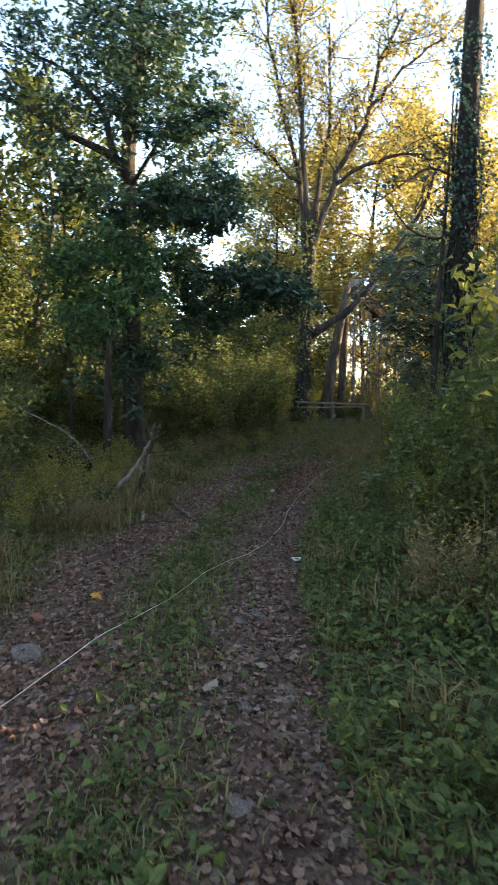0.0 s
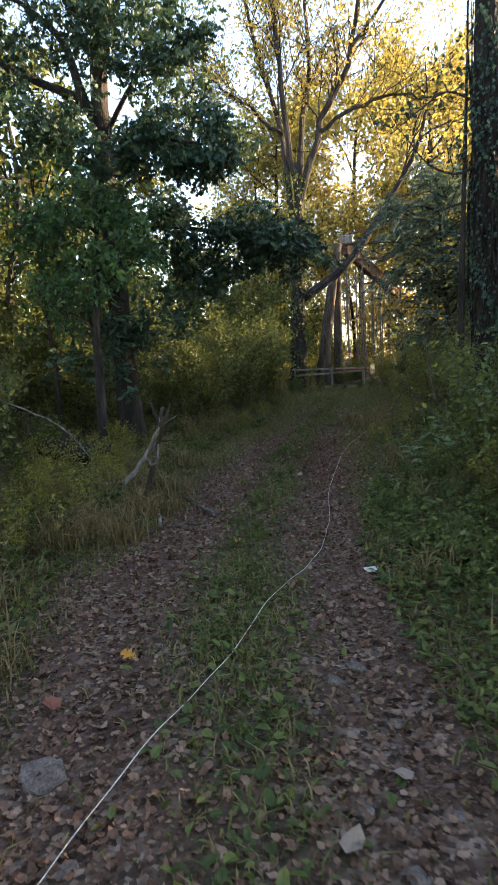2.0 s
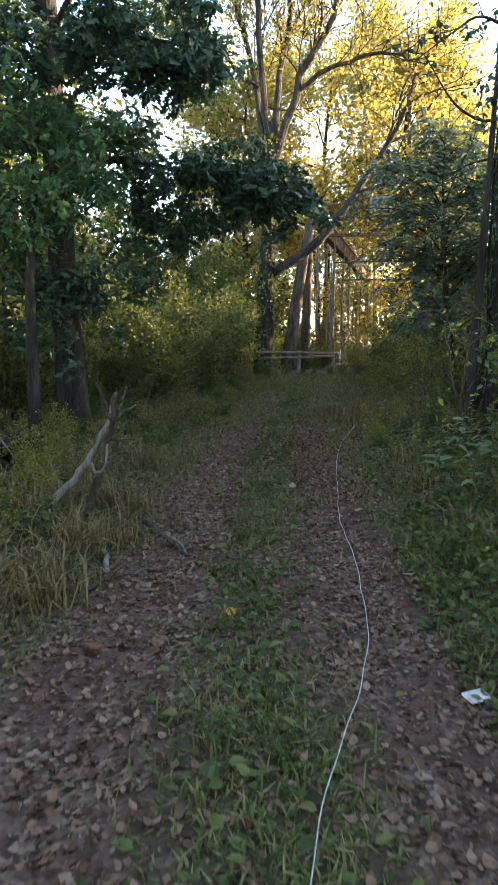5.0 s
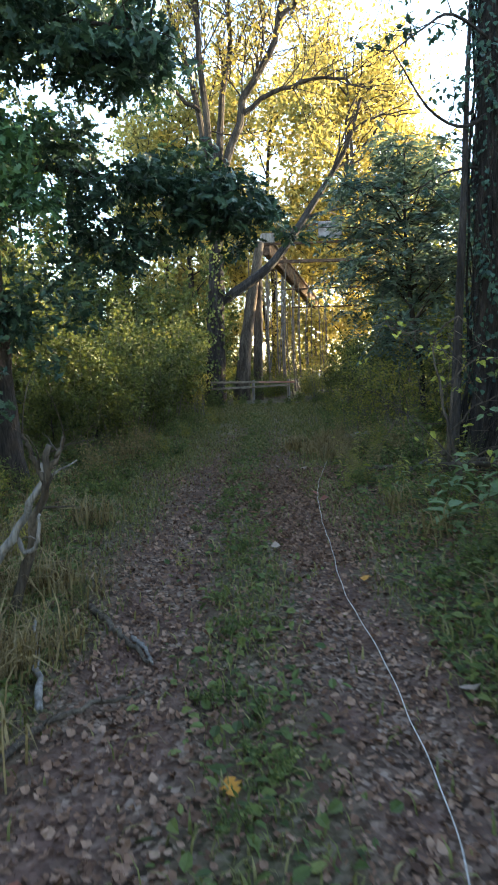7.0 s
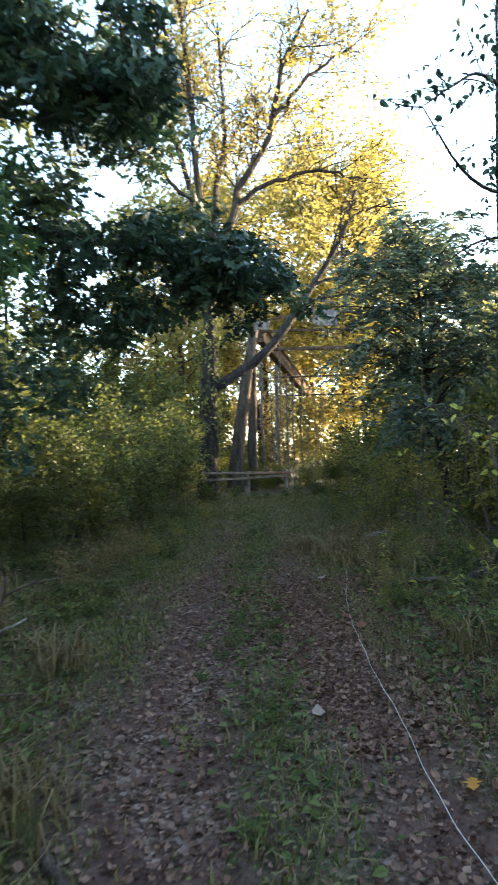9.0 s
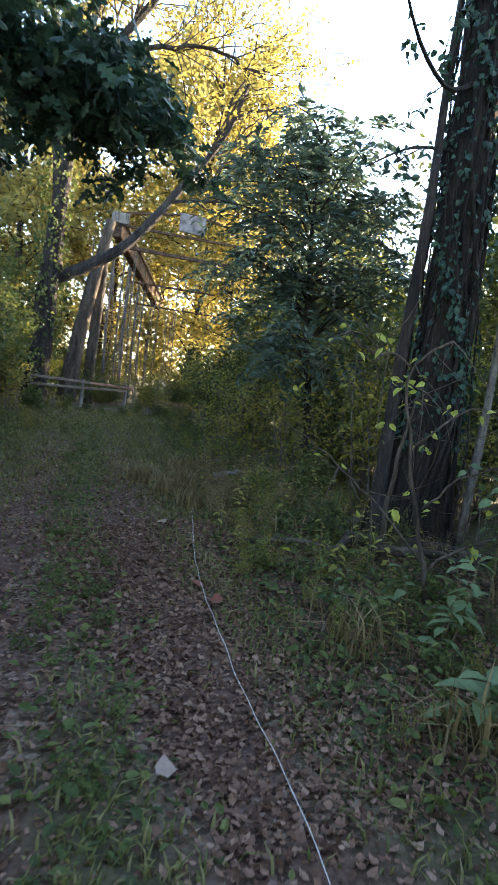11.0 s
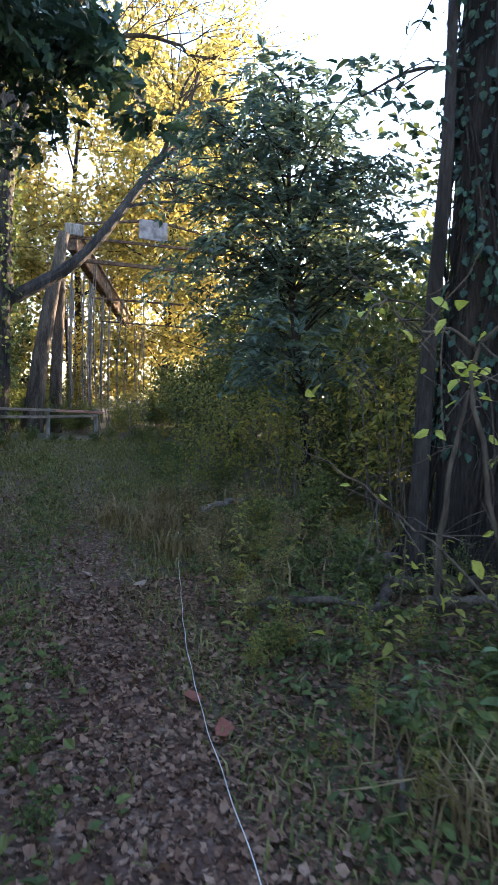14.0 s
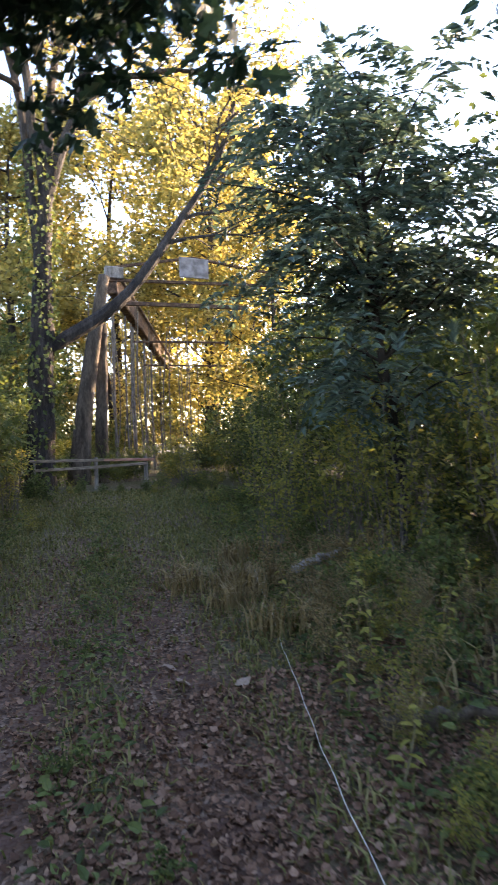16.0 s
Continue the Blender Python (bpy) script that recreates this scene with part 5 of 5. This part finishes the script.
for k, (x, y, s, mat, label) in enumerate((
        (0.79, 8.25, 0.13, L_ORANGE, "bright orange fallen leaf on the track"), (-1.02, 4.27, 0.11, L_ORANGE, "bright orange fallen leaf on the track"),
        (-0.48, 6.35, 0.12, L_ORANGE, "bright orange fallen leaf on the track"), (1.27, 10.65, 0.11, L_RED, "dull red fallen leaf on the track"),
        (1.33, 11.05, 0.12, L_RED, "dull red fallen leaf on the track"), (2.07, 11.42, 0.12, L_ORANGE, "yellow-orange fallen leaf on the bank"),
        (-0.16, 11.57, 0.13, L_PALE, "pale curled fallen leaf on the track"), (1.45, 13.5, 0.12, L_PALE, "pale curled fallen leaf on the track"),
        (1.42, 13.2, 0.12, L_PALE, "pale curled fallen leaf on the track"), (0.35, 9.07, 0.1, L_PALE, "pale curled fallen leaf on the track"),
        (-1.1, 6.0, 0.09, L_RED, "dull red fallen leaf on the track"), (-0.2, 2.9, 0.1, L_PALE, "pale curled fallen leaf on the track"),
        (0.12, 3.3, 0.09, L_PALE, "pale curled fallen leaf on the track"), (-1.3, 3.9, 0.1, L_RED, "dull red fallen leaf on the track"),
        (0.6, 6.7, 0.1, L_PALE, "pale curled fallen leaf on the track"), (0.05, 5.0, 0.08, L_PALE, "pale curled fallen leaf on the track"),
        (1.62, 12.9, 0.11, L_PALE, "pale curled fallen leaf on the track"), (0.95, 7.6, 0.1, L_RED, "dull red fallen leaf on the track"))):
    fallen_leaf(x, y, s, mat, label, 300 + k, CURLED if mat in (L_PALE, L_RED) else LOBED)


def stone(x, y, size, seed, label="small grey-pink stone in the rut", sink=0.3):
    rng = np.random.default_rng(seed)
    bm = bmesh.new()
    bmesh.ops.create_icosphere(bm, subdivisions=2, radius=1)
    k = rng.uniform(0, 9)
    sx, sy, sz = size * rng.uniform(0.8, 1.2), size * rng.uniform(0.6, 0.9), size * rng.uniform(0.35, 0.55)
    for v in bm.verts:
        f = 1 + 0.28 * noise.noise(v.co * 1.3 + Vector((k, k, k))) + 0.1 * noise.noise(v.co * 4 + Vector((k, 0, 0)))
        v.co = Vector((v.co.x * sx * f, v.co.y * sy * f, v.co.z * sz * f))
    me = bpy.data.meshes.new("stone")
    bm.to_mesh(me)
    bm.free()
    me.materials.append(M_STONE)
    ob = new("stone", me)
    ob.matrix_basis = pose(*on_ground(x, y, sz * (0.4 - sink)), 0, 0, rng.uniform(0, 360))
    tagged(ob, label, "stone", "stones in the ruts")


stone(-1.26, 3.44, 0.1, 400, "half-buried flat grey rock at the rut's edge", 0.35)
for k, (x, y, s) in enumerate(((-0.21, 3.78, 0.045), (-0.05, 4.0, 0.05), (-0.19, 3.7, 0.035), (-0.01, 4.8, 0.03), (-0.02, 2.11, 0.06), (-0.01, 2.84, 0.05), (-0.1, 3.11, 0.04), (0.1, 3.5, 0.035), (0.02, 3.85, 0.04), (0.08, 4.15, 0.05),
                               (0.15, 3.65, 0.035), (0.2, 4.3, 0.04), (0.05, 3.45, 0.03), (-0.12, 4.2, 0.03), (0.22, 3.1, 0.035), (0.16, 5.6, 0.03), (0.3, 2.4, 0.04), (0.1, 2.5, 0.03), (-1.15, 4.6, 0.04), (-1.05, 3.0, 0.035), (0.3, 5.0, 0.03))):
    stone(x, y, s, 401 + k)


def scrap():
    g = Geo()
    g.box((0, 0, 0), (0.11, 0.06, 0.012), Euler((0.15, 0.1, 0.4)).to_matrix().to_4x4())
    ob = part("paper_scrap", g, M_PAPER, None, "crumpled white scrap of litter on the verge")
    ob.location = on_ground(0.45, 5.4, 0.03)
    tagged(ob, "", "litter")


scrap()


def cord():
    line = [(-1.5, 1.9), (-1.15, 2.8), (-0.98, 3.24), (-0.73, 3.77), (-0.5, 4.29), (-0.29, 4.87), (0.0, 5.52), (0.2, 6.05), (0.29, 6.45), (0.38, 6.9), (0.5, 7.7), (0.62, 8.32), (0.81, 9.14), (1.05, 10.1), (1.19, 10.66), (1.39, 11.28), (1.7, 12.14), (2.37, 13.8), (3.2, 15.9), (3.6, 17)]
    p = smooth_line([(x, y, 0) for x, y in line], 240)
    s = np.arange(240)
    p[:, 0] += 0.003 * np.sin(s * 0.9) + 0.006 * np.sin(s * 0.23 + 1)
    p[:, 2] = height(p[:, 0], p[:, 1]) + 0.045 + 0.008 * np.sin(s * 0.3)
    g = Geo()
    g.tube(p, 0.0019, 6)
    tagged(part("cord", g, M_STRING, None, "long off-white cord lying along the track", True), "", "cord")


cord()


def dead_branch(lines, label, name="dead_branch", mat=M_DEAD, seed=1, twigs=0):
    rng = np.random.default_rng(seed)
    t = thing(name, label, "branch")
    for pts, r in lines:
        g = Geo()
        n = 16
        p = smooth_line(pts, n)
        p[1:-1] += rng.normal(size=(n - 2, 3)) * r * 0.35
        g.tube(p, np.linspace(r, r * 0.5, n), 8, 0.09, rng)
        tubes, tips = [], []
        for _ in range(twigs):
            j = int(rng.integers(4, n))
            d = rng.normal(size=3)
            d[2] = abs(d[2])
            grow(rng, p[j], d / np.linalg.norm(d), rng.uniform(0.15, 0.5), r * 0.25, 0, tubes, tips, 2, 0.7, 0, 4)
        for q, rr in tubes:
            g.tube(q, np.maximum(rr, 0.002), 4)
        part("limb", g, mat, t, "", True)


H = lambda x, y, dz=0.02: on_ground(x, y, dz)
dead_branch([([H(-1.95, 7.75, -0.02), (-1.62, 8.1, 0.3), (-1.45, 8.1, 0.5), (-1.32, 8.0, 0.72), (-1.25, 7.95, 0.95)], 0.036),
             ([(-1.45, 8.1, 0.5), (-1.38, 8.05, 0.42), (-1.3, 7.95, 0.5), (-1.28, 7.95, 0.66)], 0.016)], "bleached grey dead branch propped against a broken stump", "dead_branch", M_DEAD, 501, 1)
dead_branch([([H(-1.5, 8.15, -0.05), (-1.36, 8.05, 0.45), (-1.24, 7.95, 0.85), (-1.2, 7.92, 1.05)], 0.036), ([(-1.24, 7.95, 0.85), (-1.3, 7.95, 1.0), (-1.34, 7.95, 1.12)], 0.02), ([(-1.22, 7.95, 0.9), (-1.15, 7.9, 1.0), (-1.12, 7.9, 1.1)], 0.018)],
            "splintered dark broken stump among dry weeds", "broken_stump", M_BARK, 502, 3)
dead_branch([([H(-1.2, 7.0), H(-1.25, 7.35, 0.04), H(-1.34, 7.96, 0.06)], 0.02)], "grey stick lying in dry grass", seed=503)
dead_branch([([H(-1.06, 8.23), H(-0.9, 7.85, 0.03), H(-0.72, 7.41)], 0.022)], "dark fallen stick on the leaf litter", mat=M_BARK, seed=504)
dead_branch([([H(-0.8, 7.75), H(-0.74, 7.6, 0.03), H(-0.7, 7.38)], 0.013)], "grey fallen stick on the leaf litter", seed=505)
dead_branch([([H(-1.3, 6.6), H(-1.1, 6.9, 0.04), H(-0.75, 7.1)], 0.016)], "dark fallen stick on the leaf litter", mat=M_BARK, seed=506, twigs=2)
dead_branch([([H(-3.0, 9.7, 0.25), H(-2.6, 9.9, 0.3), H(-2.1, 10.2, 0.12)], 0.16)], "dark rotting log among weeds", "log", M_BARK_DARK, 507)
dead_branch([([H(2.0, 12.0, 0.05), H(2.4, 11.6, 0.12), H(2.75, 11.25, 0.1)], 0.035)], "brown fallen branch on the bank", mat=M_BARK, seed=508)
dead_branch([([H(2.95, 11.55, 0.15), H(2.6, 11.25, 0.12), H(2.2, 11.05, 0.04)], 0.038)], "brown fallen branch crossing others on the bank", mat=M_BARK, seed=509)
dead_branch([([H(2.9, 11.9, 0.06), H(3.5, 11.4, 0.1), H(4.1, 10.8, 0.06)], 0.08)], "thick rotting log below the ivy-clad tree", "log", M_BARK, 510)
dead_branch([([H(3.0, 12.4, 0.06), H(3.4, 12.1, 0.1), H(3.8, 11.6, 0.1)], 0.06)], "thick rotting log below the ivy-clad tree", "log", M_BARK, 511)
dead_branch([([H(2.9, 11.2, 0.12), H(3.3, 10.9, 0.16), H(3.8, 10.5, 0.1)], 0.045)], "brown fallen branch on the bank", mat=M_BARK, seed=512)
dead_branch([([H(2.9, 14.4, 0.25), H(3.6, 14.9, 0.18), H(4.4, 15.4, 0.1)], 0.04)], "grey fallen branch lying in dry grass", seed=513)
for k, (x, y, a) in enumerate(((2.1, 10.6, 2.4), (3.0, 10.4, 0.6), (3.4, 11.1, 2.6), (2.8, 12.6, 0.3), (3.5, 10.3, 1.9), (1.8, 10.2, 0.9), (2.3, 11.9, 0.4), (2.7, 11.7, 2.2), (3.1, 11.2, 1.2), (2.5, 10.8, 2.8), (3.3, 10.7, 0.1), (1.9, 11.0, 1.0), (2.6, 12.2, 1.7))):
    dx, dy = 0.35 * math.cos(a), 0.35 * math.sin(a)
    dead_branch([([H(x - dx, y - dy), H(x, y, 0.05), H(x + dx, y + dy, 0.03)], 0.011)], "thin brown twig on the leaf litter", "twig", M_BARK, 520 + k, 2)
dead_branch([([(-4.2, 9.8, 1.6), (-3.4, 9.4, 1.15), (-2.6, 9.2, 0.75), H(-2.1, 9.1)], 0.014)], "thin bent dead stem among weeds", seed=540, twigs=1)
